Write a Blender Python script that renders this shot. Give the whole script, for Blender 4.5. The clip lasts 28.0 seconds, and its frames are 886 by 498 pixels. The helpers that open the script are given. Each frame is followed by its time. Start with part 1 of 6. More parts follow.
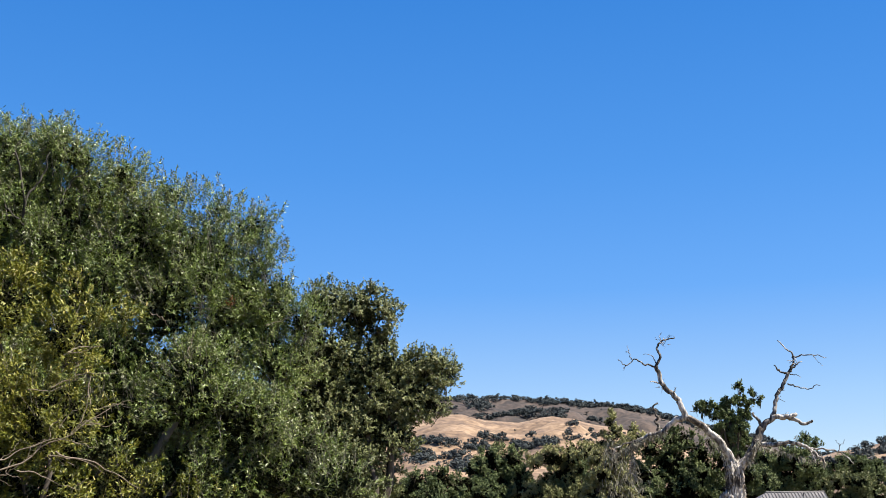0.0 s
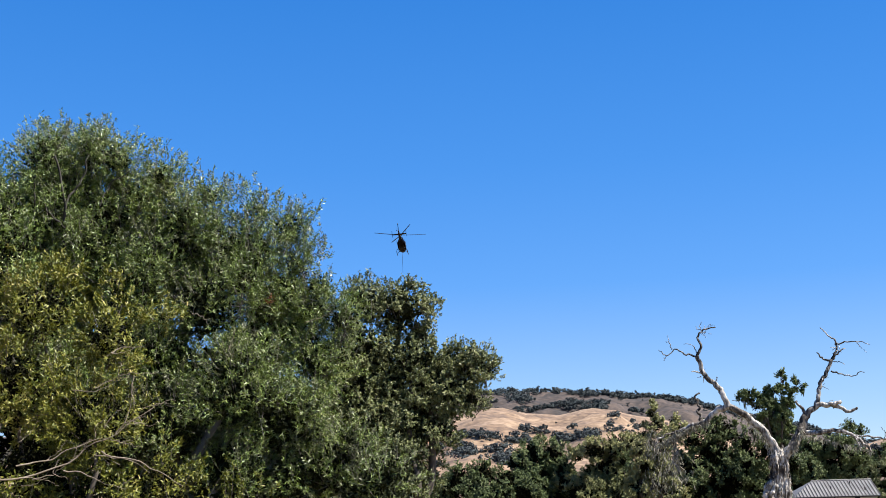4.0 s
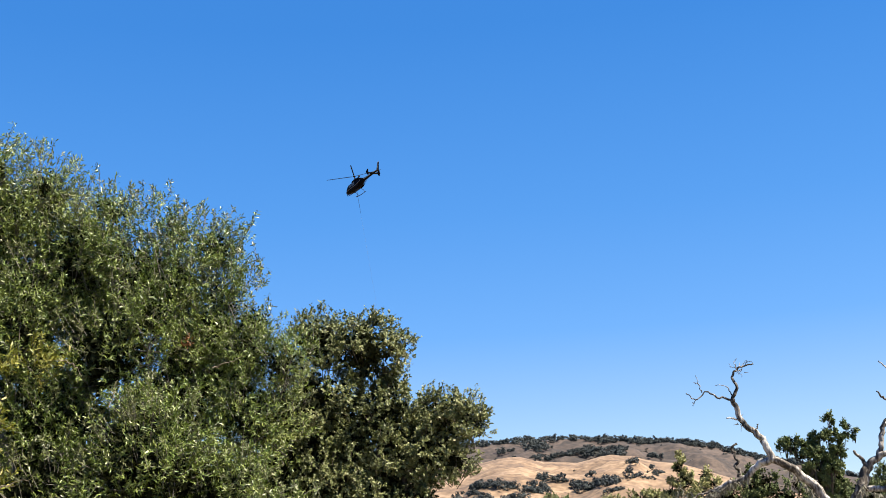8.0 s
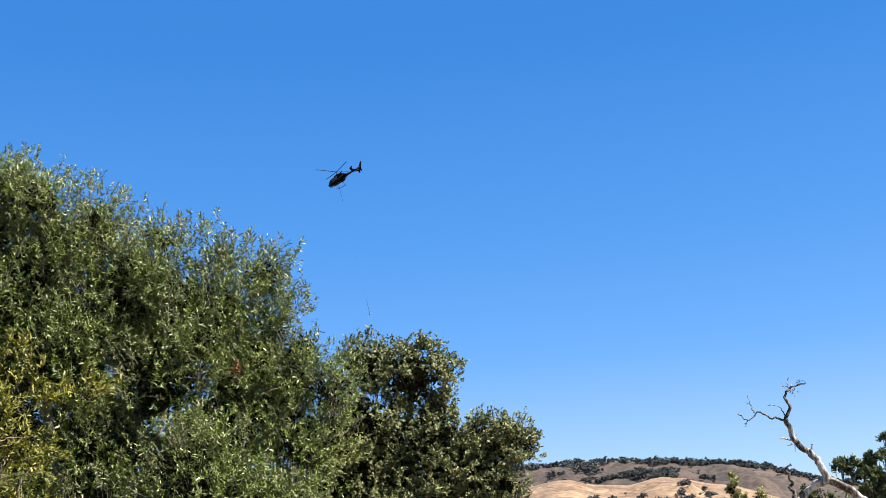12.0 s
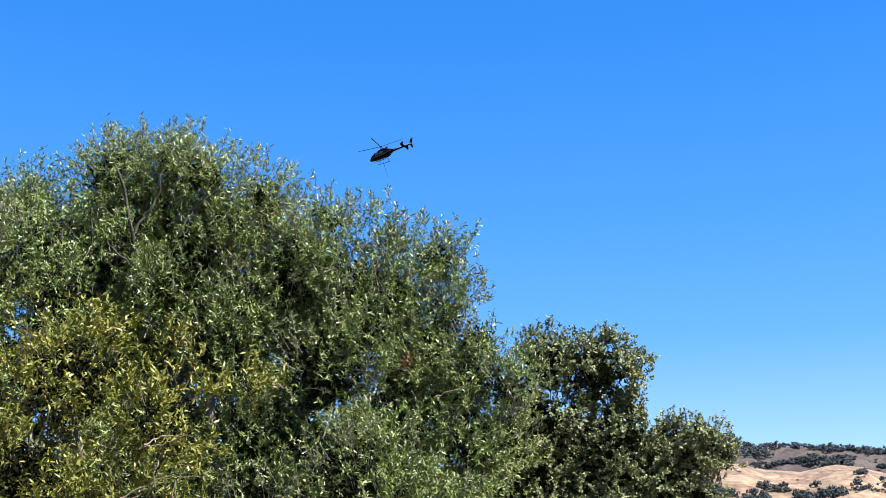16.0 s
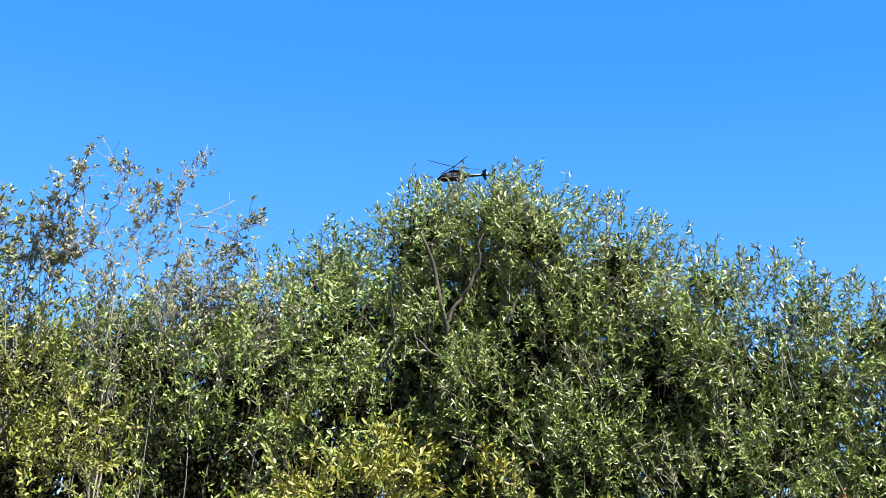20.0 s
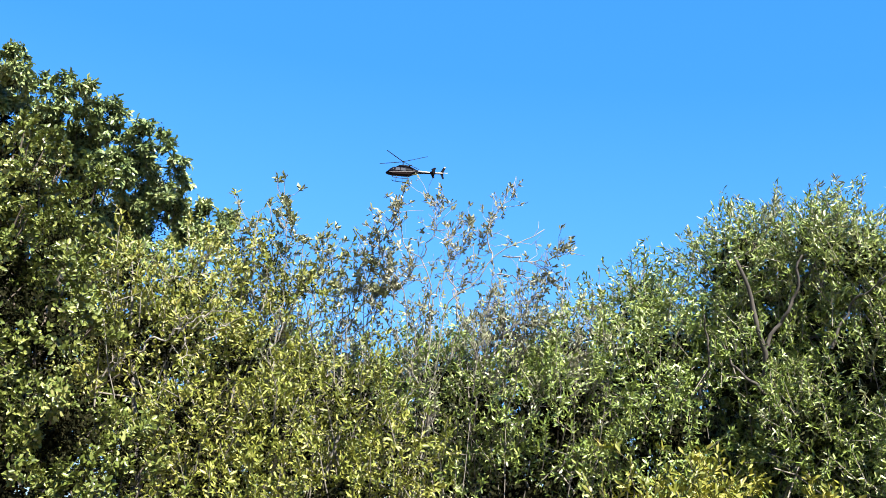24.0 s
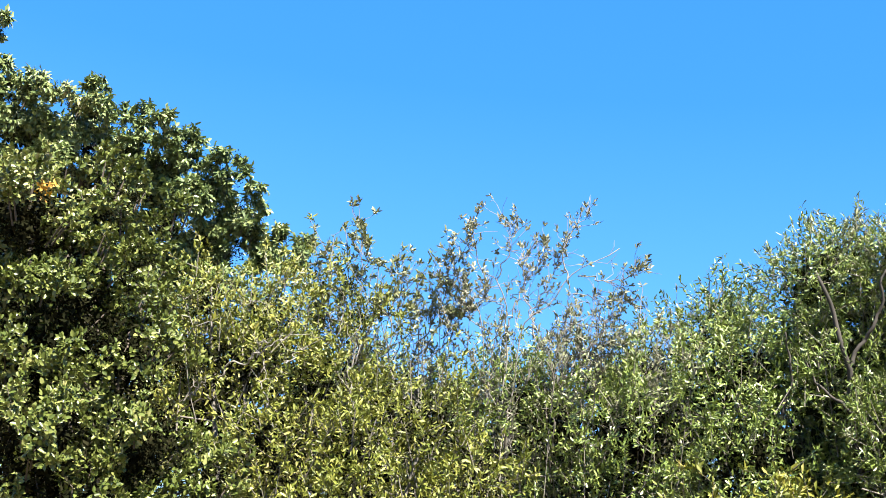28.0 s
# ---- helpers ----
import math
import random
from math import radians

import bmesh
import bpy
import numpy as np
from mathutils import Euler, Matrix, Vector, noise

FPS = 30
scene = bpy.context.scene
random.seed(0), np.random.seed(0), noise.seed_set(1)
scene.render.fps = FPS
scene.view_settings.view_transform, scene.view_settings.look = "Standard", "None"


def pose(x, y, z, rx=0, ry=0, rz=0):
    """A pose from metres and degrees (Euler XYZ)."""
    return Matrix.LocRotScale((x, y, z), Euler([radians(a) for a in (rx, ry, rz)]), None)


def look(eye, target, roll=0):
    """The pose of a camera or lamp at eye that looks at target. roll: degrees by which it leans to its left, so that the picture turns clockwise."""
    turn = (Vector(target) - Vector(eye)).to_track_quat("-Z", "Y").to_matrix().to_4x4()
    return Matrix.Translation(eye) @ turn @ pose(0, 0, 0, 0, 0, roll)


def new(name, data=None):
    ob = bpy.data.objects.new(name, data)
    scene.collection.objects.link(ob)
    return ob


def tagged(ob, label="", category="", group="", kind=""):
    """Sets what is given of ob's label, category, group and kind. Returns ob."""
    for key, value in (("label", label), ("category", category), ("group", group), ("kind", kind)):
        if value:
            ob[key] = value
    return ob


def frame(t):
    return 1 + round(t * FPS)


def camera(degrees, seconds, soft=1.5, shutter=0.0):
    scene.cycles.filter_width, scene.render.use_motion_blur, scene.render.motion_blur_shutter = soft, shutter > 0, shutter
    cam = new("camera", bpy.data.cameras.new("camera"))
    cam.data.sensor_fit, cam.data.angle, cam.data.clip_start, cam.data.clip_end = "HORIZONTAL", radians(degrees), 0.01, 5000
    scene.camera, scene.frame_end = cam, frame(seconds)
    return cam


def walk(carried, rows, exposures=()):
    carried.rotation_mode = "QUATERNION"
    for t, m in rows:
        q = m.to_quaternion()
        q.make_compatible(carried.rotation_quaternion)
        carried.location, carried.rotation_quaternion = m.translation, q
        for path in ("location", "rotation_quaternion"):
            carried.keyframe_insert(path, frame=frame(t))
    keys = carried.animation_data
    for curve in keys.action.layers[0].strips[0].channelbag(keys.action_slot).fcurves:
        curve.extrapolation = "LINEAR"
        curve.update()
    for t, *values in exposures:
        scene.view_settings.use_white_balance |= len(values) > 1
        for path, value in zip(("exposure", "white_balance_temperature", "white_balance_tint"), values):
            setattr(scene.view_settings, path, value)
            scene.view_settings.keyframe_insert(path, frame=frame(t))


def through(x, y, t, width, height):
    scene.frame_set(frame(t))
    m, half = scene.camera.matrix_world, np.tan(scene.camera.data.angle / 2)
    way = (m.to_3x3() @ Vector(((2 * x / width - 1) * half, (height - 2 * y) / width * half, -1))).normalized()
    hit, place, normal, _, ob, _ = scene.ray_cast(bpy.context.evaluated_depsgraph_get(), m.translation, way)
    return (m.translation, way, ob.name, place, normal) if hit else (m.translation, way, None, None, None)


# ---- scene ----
# ---- camera and its way ----
cam = camera(41.672, 28.0, soft=0.8)
PATH = [
    (0.0, 0.000, 0.000, 1.600, 102.541, 0.736, 0.169),
    (0.5, 0.000, 0.000, 1.600, 102.317, 0.827, 1.006),
    (1.0, 0.000, 0.000, 1.600, 102.101, 1.222, 1.558),
    (1.5, 0.000, 0.000, 1.600, 101.955, 1.373, 1.751),
    (2.0, 0.000, 0.000, 1.600, 101.922, 1.365, 1.861),
    (2.5, 0.000, 0.000, 1.600, 101.963, 1.492, 1.971),
    (4.5, 0.000, 0.000, 1.600, 102.395, 1.605, 2.315),
    (5.0, 0.000, 0.000, 1.600, 102.503, 1.742, 2.431),
    (5.5, 0.181, 1.762, 1.816, 102.913, 1.849, 2.928),
    (6.0, 0.498, 4.854, 2.195, 103.885, 1.672, 4.435),
    (6.5, 0.540, 5.263, 2.245, 104.324, 1.703, 4.704),
    (7.0, 0.539, 5.265, 2.246, 104.815, 2.056, 3.858),
    (7.5, 0.539, 5.267, 2.247, 104.708, 2.751, 3.246),
    (8.0, 0.538, 5.269, 2.247, 104.756, 2.983, 3.165),
    (8.5, 0.538, 5.270, 2.248, 104.963, 2.920, 3.056),
    (9.0, 0.537, 5.272, 2.249, 105.039, 2.929, 3.005),
    (9.5, 0.537, 5.274, 2.249, 105.128, 2.942, 3.018),
    (10.0, 0.536, 5.275, 2.250, 105.335, 2.927, 3.038),
    (10.5, 0.536, 5.277, 2.250, 105.524, 3.012, 3.072),
    (11.0, 0.535, 5.279, 2.251, 105.738, 3.160, 3.209),
    (11.5, 0.535, 5.280, 2.252, 105.893, 3.201, 4.159),
    (12.0, 0.534, 5.282, 2.252, 106.032, 3.322, 5.603),
    (12.5, 0.534, 5.284, 2.253, 106.185, 3.577, 6.914),
    (14.5, 0.532, 5.290, 2.256, 104.814, 1.480, 8.523),
    (15.0, 0.531, 5.292, 2.256, 104.621, 1.097, 9.885),
    (15.5, 0.531, 5.294, 2.257, 105.083, 0.953, 10.635),
    (16.0, 0.055, 6.872, 2.869, 105.054, 0.302, 13.274),
    (16.5, -0.797, 9.699, 3.966, 104.395, 0.014, 14.215),
    (17.0, -1.103, 10.715, 4.360, 104.993, -0.522, 17.558),
    (17.5, -1.307, 11.392, 4.622, 105.016, -0.880, 20.130),
    (18.0, -1.307, 11.392, 4.622, 104.702, -0.598, 21.170),
    (18.5, -1.307, 11.392, 4.622, 103.957, -0.736, 23.967),
    (19.0, -1.307, 11.392, 4.622, 104.033, -1.093, 25.811),
    (19.5, -1.307, 11.392, 4.622, 105.802, -1.847, 28.787),
    (20.0, -1.307, 11.392, 4.622, 106.779, -2.683, 32.718),
    (20.5, -1.307, 11.392, 4.622, 106.870, -3.859, 37.549),
    (21.0, -1.307, 11.392, 4.622, 107.095, -5.123, 42.095),
    (21.5, -1.307, 11.392, 4.622, 107.120, -5.265, 43.882),
    (23.5, -1.307, 11.392, 4.622, 107.201, -4.992, 45.692),
    (24.0, -1.307, 11.392, 4.622, 107.051, -5.538, 47.721),
    (24.5, -1.307, 11.392, 4.622, 107.008, -5.798, 48.980),
    (25.0, -1.307, 11.392, 4.622, 107.037, -5.719, 49.407),
    (25.5, -1.307, 11.392, 4.622, 107.150, -5.634, 49.605),
    (26.0, -1.307, 11.392, 4.622, 107.261, -5.494, 49.781),
    (26.5, -1.307, 11.392, 4.622, 107.411, -5.509, 50.029),
    (27.0, -1.307, 11.392, 4.622, 107.558, -5.817, 51.159),
    (27.5, -1.307, 11.392, 4.622, 107.681, -5.739, 51.353),
    (28.0, -1.307, 11.392, 4.622, 107.719, -5.710, 51.542),
]
walk(cam, [(t, pose(x, y, z, rx, ry, rz)) for t, x, y, z, rx, ry, rz in PATH],
     exposures=[(0, 1.60, 6950, 10), (2.5, 1.59, 6750, 10), (5, 1.58, 6550, 10), (6, 1.69, 6700, 10), (8, 1.76, 7400, 10), (11, 1.84, 7900, 10), (12.5, 1.73, 6900, 10), (15, 1.84, 6400, 10), (16.5, 1.98, 6500, 10), (18, 2.08, 6620, 10), (21, 2.3, 6780, 10), (24, 2.42, 6950, 10), (28, 2.48, 7000, 10)])

# ---- sky and sun ----
SUN_EL, SUN_AZ = radians(52), radians(-106)  # azimuth to the left of straight ahead
world = bpy.data.worlds.new("sky")
scene.world = world
world.use_nodes = True
wn, wl = world.node_tree.nodes, world.node_tree.links
sky = wn.new("ShaderNodeTexSky")
sky.sky_type, sky.sun_disc = "NISHITA", False
sky.sun_elevation, sky.sun_rotation = SUN_EL, -SUN_AZ
sky.air_density, sky.dust_density, sky.ozone_density = 0.8, 0.0, 2.2
sat = wn.new("ShaderNodeHueSaturation")
sat.inputs["Hue"].default_value, sat.inputs["Saturation"].default_value = 0.511, 1.4
wl.new(sky.outputs[0], sat.inputs["Color"])
clear = wn.new("ShaderNodeValToRGB")  # the clear summer sky: pale over the hills, deep blue higher up
while len(clear.color_ramp.elements) < 6:
    clear.color_ramp.elements.new(0.5)
for stop, (at, col) in zip(clear.color_ramp.elements, ((0.0, (2.15, 2.95, 4.4)), (0.09, (1.58, 2.70, 4.6)), (0.18, (0.66, 2.0, 4.75)), (0.28, (0.40, 1.66, 4.45)), (0.43, (0.21, 1.27, 3.95)), (1.0, (0.12, 0.9, 3.2)))):
    stop.position, stop.color = at, (*(c / 5 for c in col), 1)
way = wn.new("ShaderNodeTexCoord")
apart = wn.new("ShaderNodeSeparateXYZ")
wl.new(way.outputs["Generated"], apart.inputs[0])
wl.new(apart.outputs["Z"], clear.inputs[0])
scaled = wn.new("ShaderNodeVectorMath")
scaled.operation = "SCALE"
scaled.inputs["Scale"].default_value = 5.0
wl.new(clear.outputs[0], scaled.inputs[0])
even = wn.new("ShaderNodeMix")
even.data_type = "RGBA"
even.inputs["Factor"].default_value = 0.72
wl.new(scaled.outputs[0], even.inputs["B"])
wl.new(sat.outputs[0], even.inputs["A"])
wl.new(even.outputs["Result"], wn["Background"].inputs["Color"])
wn["Background"].inputs["Strength"].default_value = 0.068
sun_data = bpy.data.lights.new("sun", "SUN")
sun_data.energy, sun_data.angle, sun_data.color = 5.0, radians(0.53), (1.0, 0.95, 0.86)
sun = new("sun", sun_data)
sun_from = Vector((-math.sin(SUN_AZ) * math.cos(SUN_EL), math.cos(SUN_AZ) * math.cos(SUN_EL), math.sin(SUN_EL)))
sun.matrix_world = look(sun_from * 50, (0, 0, 0))


# ---- materials ----
def material(name, rough=0.7, metal=0.0):
    m = bpy.data.materials.new(name)
    m.use_nodes = True
    b = m.node_tree.nodes["Principled BSDF"]
    b.inputs["Roughness"].default_value, b.inputs["Metallic"].default_value = rough, metal
    return m, m.node_tree.nodes, m.node_tree.links, b


def ramp(nodes, stops):
    r = nodes.new("ShaderNodeValToRGB")
    while len(r.color_ramp.elements) < len(stops):
        r.color_ramp.elements.new(0.5)
    for e, (at, col) in zip(r.color_ramp.elements, stops):
        e.position, e.color = at, (*col, 1)
    return r


def noise_node(nodes, links, scale, detail=4.0, coord="Object", stretch=None):
    n = nodes.new("ShaderNodeTexNoise")
    n.inputs["Scale"].default_value, n.inputs["Detail"].default_value = scale, detail
    c = nodes.new("ShaderNodeTexCoord")
    out = c.outputs[coord]
    if stretch:
        mp = nodes.new("ShaderNodeMapping")
        mp.inputs["Scale"].default_value = stretch
        links.new(out, mp.inputs[0])
        out = mp.outputs[0]
    links.new(out, n.inputs["Vector"])
    return n


def bump(nodes, links, b, height, strength, distance=0.02):
    k = nodes.new("ShaderNodeBump")
    k.inputs["Strength"].default_value, k.inputs["Distance"].default_value = strength, distance
    links.new(height, k.inputs["Height"])
    links.new(k.outputs[0], b.inputs["Normal"])


def leaf_material(name, stops, rough=0.5, patch=0.6, through=0.11, gloss=0.35):
    """Leaves: each leaf its own tint, and patches of tint over the crown."""
    m, n, l, b = material(name, rough)
    g = n.new("ShaderNodeNewGeometry")
    nz = noise_node(n, l, patch, 3.0)
    mix = n.new("ShaderNodeMath")
    mix.operation = "MULTIPLY_ADD"
    mix.inputs[1].default_value = 0.66
    l.new(g.outputs["Random Per Island"], mix.inputs[0])
    sub = n.new("ShaderNodeMath")
    sub.operation = "MULTIPLY_ADD"
    sub.inputs[1].default_value, sub.inputs[2].default_value = 1.0, -0.33
    l.new(nz.outputs["Fac"], sub.inputs[0])
    l.new(sub.outputs[0], mix.inputs[2])
    r = ramp(n, stops)
    l.new(mix.outputs[0], r.inputs[0])
    l.new(r.outputs[0], b.inputs["Base Color"])
    b.inputs["Specular IOR Level"].default_value = gloss
    t = n.new("ShaderNodeBsdfTranslucent")
    br = n.new("ShaderNodeHueSaturation")
    br.inputs["Saturation"].default_value, br.inputs["Value"].default_value = 1.1, 1.3
    l.new(r.outputs[0], br.inputs["Color"])
    l.new(br.outputs[0], t.inputs["Color"])
    s = n.new("ShaderNodeMixShader")
    s.inputs[0].default_value = through
    l.new(b.outputs[0], s.inputs[1])
    l.new(t.outputs[0], s.inputs[2])
    l.new(s.outputs[0], n["Material Output"].inputs["Surface"])
    return m


def bark_material(name, stops, scale=6.0, strength=0.6):
    m, n, l, b = material(name, 0.9)
    nz = noise_node(n, l, scale, 6.0, stretch=(1, 1, 0.18))
    n2 = noise_node(n, l, 1.3, 3.0)
    add = n.new("ShaderNodeMath")
    add.operation = "MULTIPLY_ADD"
    add.inputs[1].default_value = 0.6
    l.new(n2.outputs["Fac"], add.inputs[0])
    h = n.new("ShaderNodeMath")
    h.operation = "MULTIPLY"
    h.inputs[1].default_value = 0.45
    l.new(nz.outputs["Fac"], h.inputs[0])
    l.new(h.outputs[0], add.inputs[2])
    r = ramp(n, stops)
    l.new(add.outputs[0], r.inputs[0])
    l.new(r.outputs[0], b.inputs["Base Color"])
    bump(n, l, b, nz.outputs["Fac"], strength)
    return m


def plain_material(name, col, rough=0.5, metal=0.0, vary=0.12, scale=3.0, gloss=0.12):
    m, n, l, b = material(name, rough, metal)
    nz = noise_node(n, l, scale, 5.0)
    lo, hi = tuple(c * (1 - vary) for c in col), tuple(min(1, c * (1 + vary)) for c in col)
    r = ramp(n, [(0.3, lo), (0.7, hi)])
    l.new(nz.outputs["Fac"], r.inputs[0])
    l.new(r.outputs[0], b.inputs["Base Color"])
    b.inputs["Specular IOR Level"].default_value = gloss
    return m


LEAF_WILLOW = leaf_material("willow_leaf", [(0.0, (0.024, 0.044, 0.008)), (0.4, (0.082, 0.126, 0.022)), (0.72, (0.148, 0.192, 0.044)), (0.95, (0.225, 0.252, 0.100))], rough=0.4, gloss=0.55)
LEAF_YELLOW = leaf_material("yellow_willow_leaf", [(0.0, (0.028, 0.037, 0.004)), (0.4, (0.086, 0.100, 0.010)), (0.75, (0.160, 0.158, 0.025)), (0.95, (0.285, 0.245, 0.09))])
LEAF_OLIVE_WILLOW = leaf_material("olive_willow_leaf", [(0.0, (0.026, 0.036, 0.005)), (0.4, (0.090, 0.112, 0.015)), (0.75, (0.170, 0.178, 0.036)), (0.95, (0.30, 0.275, 0.115))])
# near-black leaf colour that stands in for the shade inside crowns
LEAF_INNER = leaf_material("shade_dark_inner_leaf", [(0.0, (0.004, 0.005, 0.0025)), (0.6, (0.009, 0.010, 0.005)), (1.0, (0.020, 0.019, 0.010))], rough=1.0, through=0.0, gloss=0.0)
# darkened green: shade deep in the foliage painted into the leaf colour
LEAF_DEEP = leaf_material("shade_green_leaf", [(0.0, (0.006, 0.009, 0.0035)), (0.6, (0.017, 0.022, 0.008)), (1.0, (0.042, 0.046, 0.019))], rough=0.8, gloss=0.1)
LEAF_OAK = leaf_material("oak_leaf", [(0.0, (0.029, 0.041, 0.014)), (0.4, (0.083, 0.103, 0.034)), (0.75, (0.150, 0.164, 0.066)), (1.0, (0.24, 0.23, 0.12))], rough=0.5)
LEAF_DARK = leaf_material("dark_oak_leaf", [(0.0, (0.026, 0.040, 0.014)), (0.5, (0.068, 0.096, 0.032)), (0.8, (0.110, 0.138, 0.050)), (1.0, (0.17, 0.178, 0.080))], rough=0.7)
# beige end of the ramp paints gloss highlights into some leaves
LEAF_GLOSSY = leaf_material("glossy_shrub_leaf", [(0.0, (0.020, 0.031, 0.007)), (0.45, (0.064, 0.088, 0.018)), (0.8, (0.132, 0.150, 0.042)), (1.0, (0.30, 0.28, 0.14))], rough=0.34)
LEAF_BROAD = leaf_material("broad_leaf", [(0.0, (0.036, 0.060, 0.021)), (0.5, (0.100, 0.142, 0.050)), (0.85, (0.190, 0.225, 0.092)), (1.0, (0.30, 0.26, 0.12))], rough=0.4)
LEAF_SPARSE = leaf_material("sparse_willow_leaf", [(0.0, (0.036, 0.046, 0.019)), (0.5, (0.100, 0.120, 0.048)), (1.0, (0.215, 0.218, 0.122))], rough=0.4, gloss=0.55)
LEAF_GREY = leaf_material("grey_sapling_leaf", [(0.0, (0.042, 0.050, 0.031)), (0.5, (0.116, 0.128, 0.074)), (1.0, (0.27, 0.265, 0.185))], rough=0.55, gloss=0.3, through=0.14)
LEAF_OLIVE = leaf_material("olive_oak_leaf", [(0.0, (0.072, 0.085, 0.032)), (0.5, (0.178, 0.190, 0.075)), (1.0, (0.33, 0.30, 0.155))], rough=0.75)
# blue-grey base colour: the haze of distance painted into the far oaks
LEAF_FAR = leaf_material("hazed_oak_leaf", [(0.0, (0.018, 0.024, 0.027)), (0.6, (0.033, 0.043, 0.046)), (1.0, (0.048, 0.058, 0.060))], rough=0.95, patch=0.02, through=0.05)
LICHEN = leaf_material("hanging_lichen", [(0.0, (0.07, 0.068, 0.052)), (0.6, (0.16, 0.155, 0.125)), (1.0, (0.28, 0.27, 0.225))], rough=0.9, through=0.1)
LEAF_RUST = leaf_material("withered_leaf", [(0.0, (0.09, 0.036, 0.016)), (1.0, (0.22, 0.105, 0.045))], rough=0.7)
LEAF_ORANGE = leaf_material("autumn_leaf", [(0.0, (0.20, 0.10, 0.015)), (0.6, (0.38, 0.21, 0.03)), (1.0, (0.50, 0.33, 0.08))], rough=0.6)
BARK = bark_material("grey_bark", [(0.2, (0.0250, 0.0210, 0.0170)), (0.5, (0.0650, 0.0550, 0.0450)), (0.8, (0.1200, 0.1050, 0.0850))])
BARK_PALE = bark_material("pale_twig_bark", [(0.2, (0.06, 0.056, 0.050)), (0.8, (0.21, 0.20, 0.18))])
BARK_TWIG = bark_material("grey_willow_bark", [(0.2, (0.045, 0.041, 0.035)), (0.5, (0.095, 0.088, 0.076)), (0.8, (0.16, 0.15, 0.13))])
BARK_TAN = bark_material("tan_bare_twig", [(0.2, (0.075, 0.058, 0.044)), (0.5, (0.150, 0.120, 0.092)), (0.8, (0.24, 0.20, 0.16))])
BARK_DARK = bark_material("dark_bark", [(0.2, (0.0175, 0.0140, 0.0112)), (0.8, (0.0770, 0.0630, 0.0490))])
BARK_STEM = bark_material("dark_willow_stem", [(0.2, (0.010, 0.009, 0.008)), (0.5, (0.026, 0.023, 0.020)), (0.8, (0.055, 0.050, 0.044))])
DEADWOOD = bark_material("weathered_dead_wood", [(0.43, (0.020, 0.016, 0.013)), (0.50, (0.072, 0.060, 0.050)), (0.55, (0.200, 0.184, 0.168)), (0.63, (0.45, 0.428, 0.40))], 18.0, 1.0)
TORNWOOD = bark_material("torn_dead_wood", [(0.455, (0.016, 0.012, 0.010)), (0.505, (0.060, 0.047, 0.038)), (0.535, (0.150, 0.126, 0.104)), (0.57, (0.30, 0.27, 0.235)), (0.62, (0.46, 0.43, 0.39))], 26.0, 1.0)
DEADBARK = bark_material("grey_dead_branch", [(0.46, (0.012, 0.011, 0.010)), (0.505, (0.052, 0.048, 0.045)), (0.55, (0.170, 0.161, 0.153)), (0.62, (0.36, 0.348, 0.335))], 18.0, 1.0)


def ground_material(name, stops, scale, fine):
    m, n, l, b = material(name, 0.95)
    a, c = noise_node(n, l, scale, 6.0), noise_node(n, l, fine, 5.0)
    mx = n.new("ShaderNodeMath")
    mx.operation = "MULTIPLY_ADD"
    mx.inputs[1].default_value = 0.5
    l.new(c.outputs["Fac"], mx.inputs[0])
    h = n.new("ShaderNodeMath")
    h.operation = "MULTIPLY"
    h.inputs[1].default_value = 0.5
    l.new(a.outputs["Fac"], h.inputs[0])
    l.new(h.outputs[0], mx.inputs[2])
    r = ramp(n, stops)
    l.new(mx.outputs[0], r.inputs[0])
    l.new(r.outputs[0], b.inputs["Base Color"])
    bump(n, l, b, c.outputs["Fac"], 0.9, 0.12 / fine)
    return m


DRY_GRASS = ground_material("dry_grass", [(0.3, (0.1000, 0.0750, 0.0400)), (0.7, (0.1800, 0.1400, 0.0750))], 0.2, 4.0)
GOLD_GRASS = ground_material("golden_hill_grass", [(0.38, (0.062, 0.040, 0.027)), (0.46, (0.112, 0.072, 0.045)), (0.53, (0.158, 0.104, 0.065)), (0.60, (0.225, 0.156, 0.100))], 0.035, 0.22)
SCRUB = ground_material("brown_hill_scrub", [(0.40, (0.016, 0.013, 0.013)), (0.5, (0.034, 0.025, 0.022)), (0.62, (0.064, 0.046, 0.038))], 0.020, 0.16)
HELI_DARK = plain_material("dark_aircraft_paint", (0.0022, 0.0024, 0.0048), 0.5, 0.0, gloss=0.03)
HELI_RED = plain_material("maroon_aircraft_paint", (0.0045, 0.0022, 0.0024), 0.5, gloss=0.03)
HELI_WHITE = plain_material("white_aircraft_paint", (0.20, 0.195, 0.185), 0.45, 0.0, 0.05)
STRIPE = plain_material("white_aircraft_stripe", (0.085, 0.085, 0.09), 0.5, 0.0, 0.05)
HELI_GLASS = plain_material("dark_cabin_glass", (0.006, 0.007, 0.009), 0.15, 0.0, gloss=0.2)
METAL_DARK = plain_material("dark_metal_tube", (0.012, 0.012, 0.014), 0.6, 0.0)
BLADE = plain_material("rotor_blade_paint", (0.010, 0.010, 0.012), 0.6)
ROPE = plain_material("pale_grey_rope", (0.15, 0.17, 0.19), 0.8)
# opaque pane: sky seen through the cabin is painted into its colour
SIDE_GLASS = plain_material("sky_tinted_window", (0.045, 0.052, 0.065), 0.12, 0.0, gloss=0.3)
ROOF_METAL = plain_material("grey_seamed_metal_roof", (0.135, 0.130, 0.128), 0.6, 0.0, 0.18, 0.8)
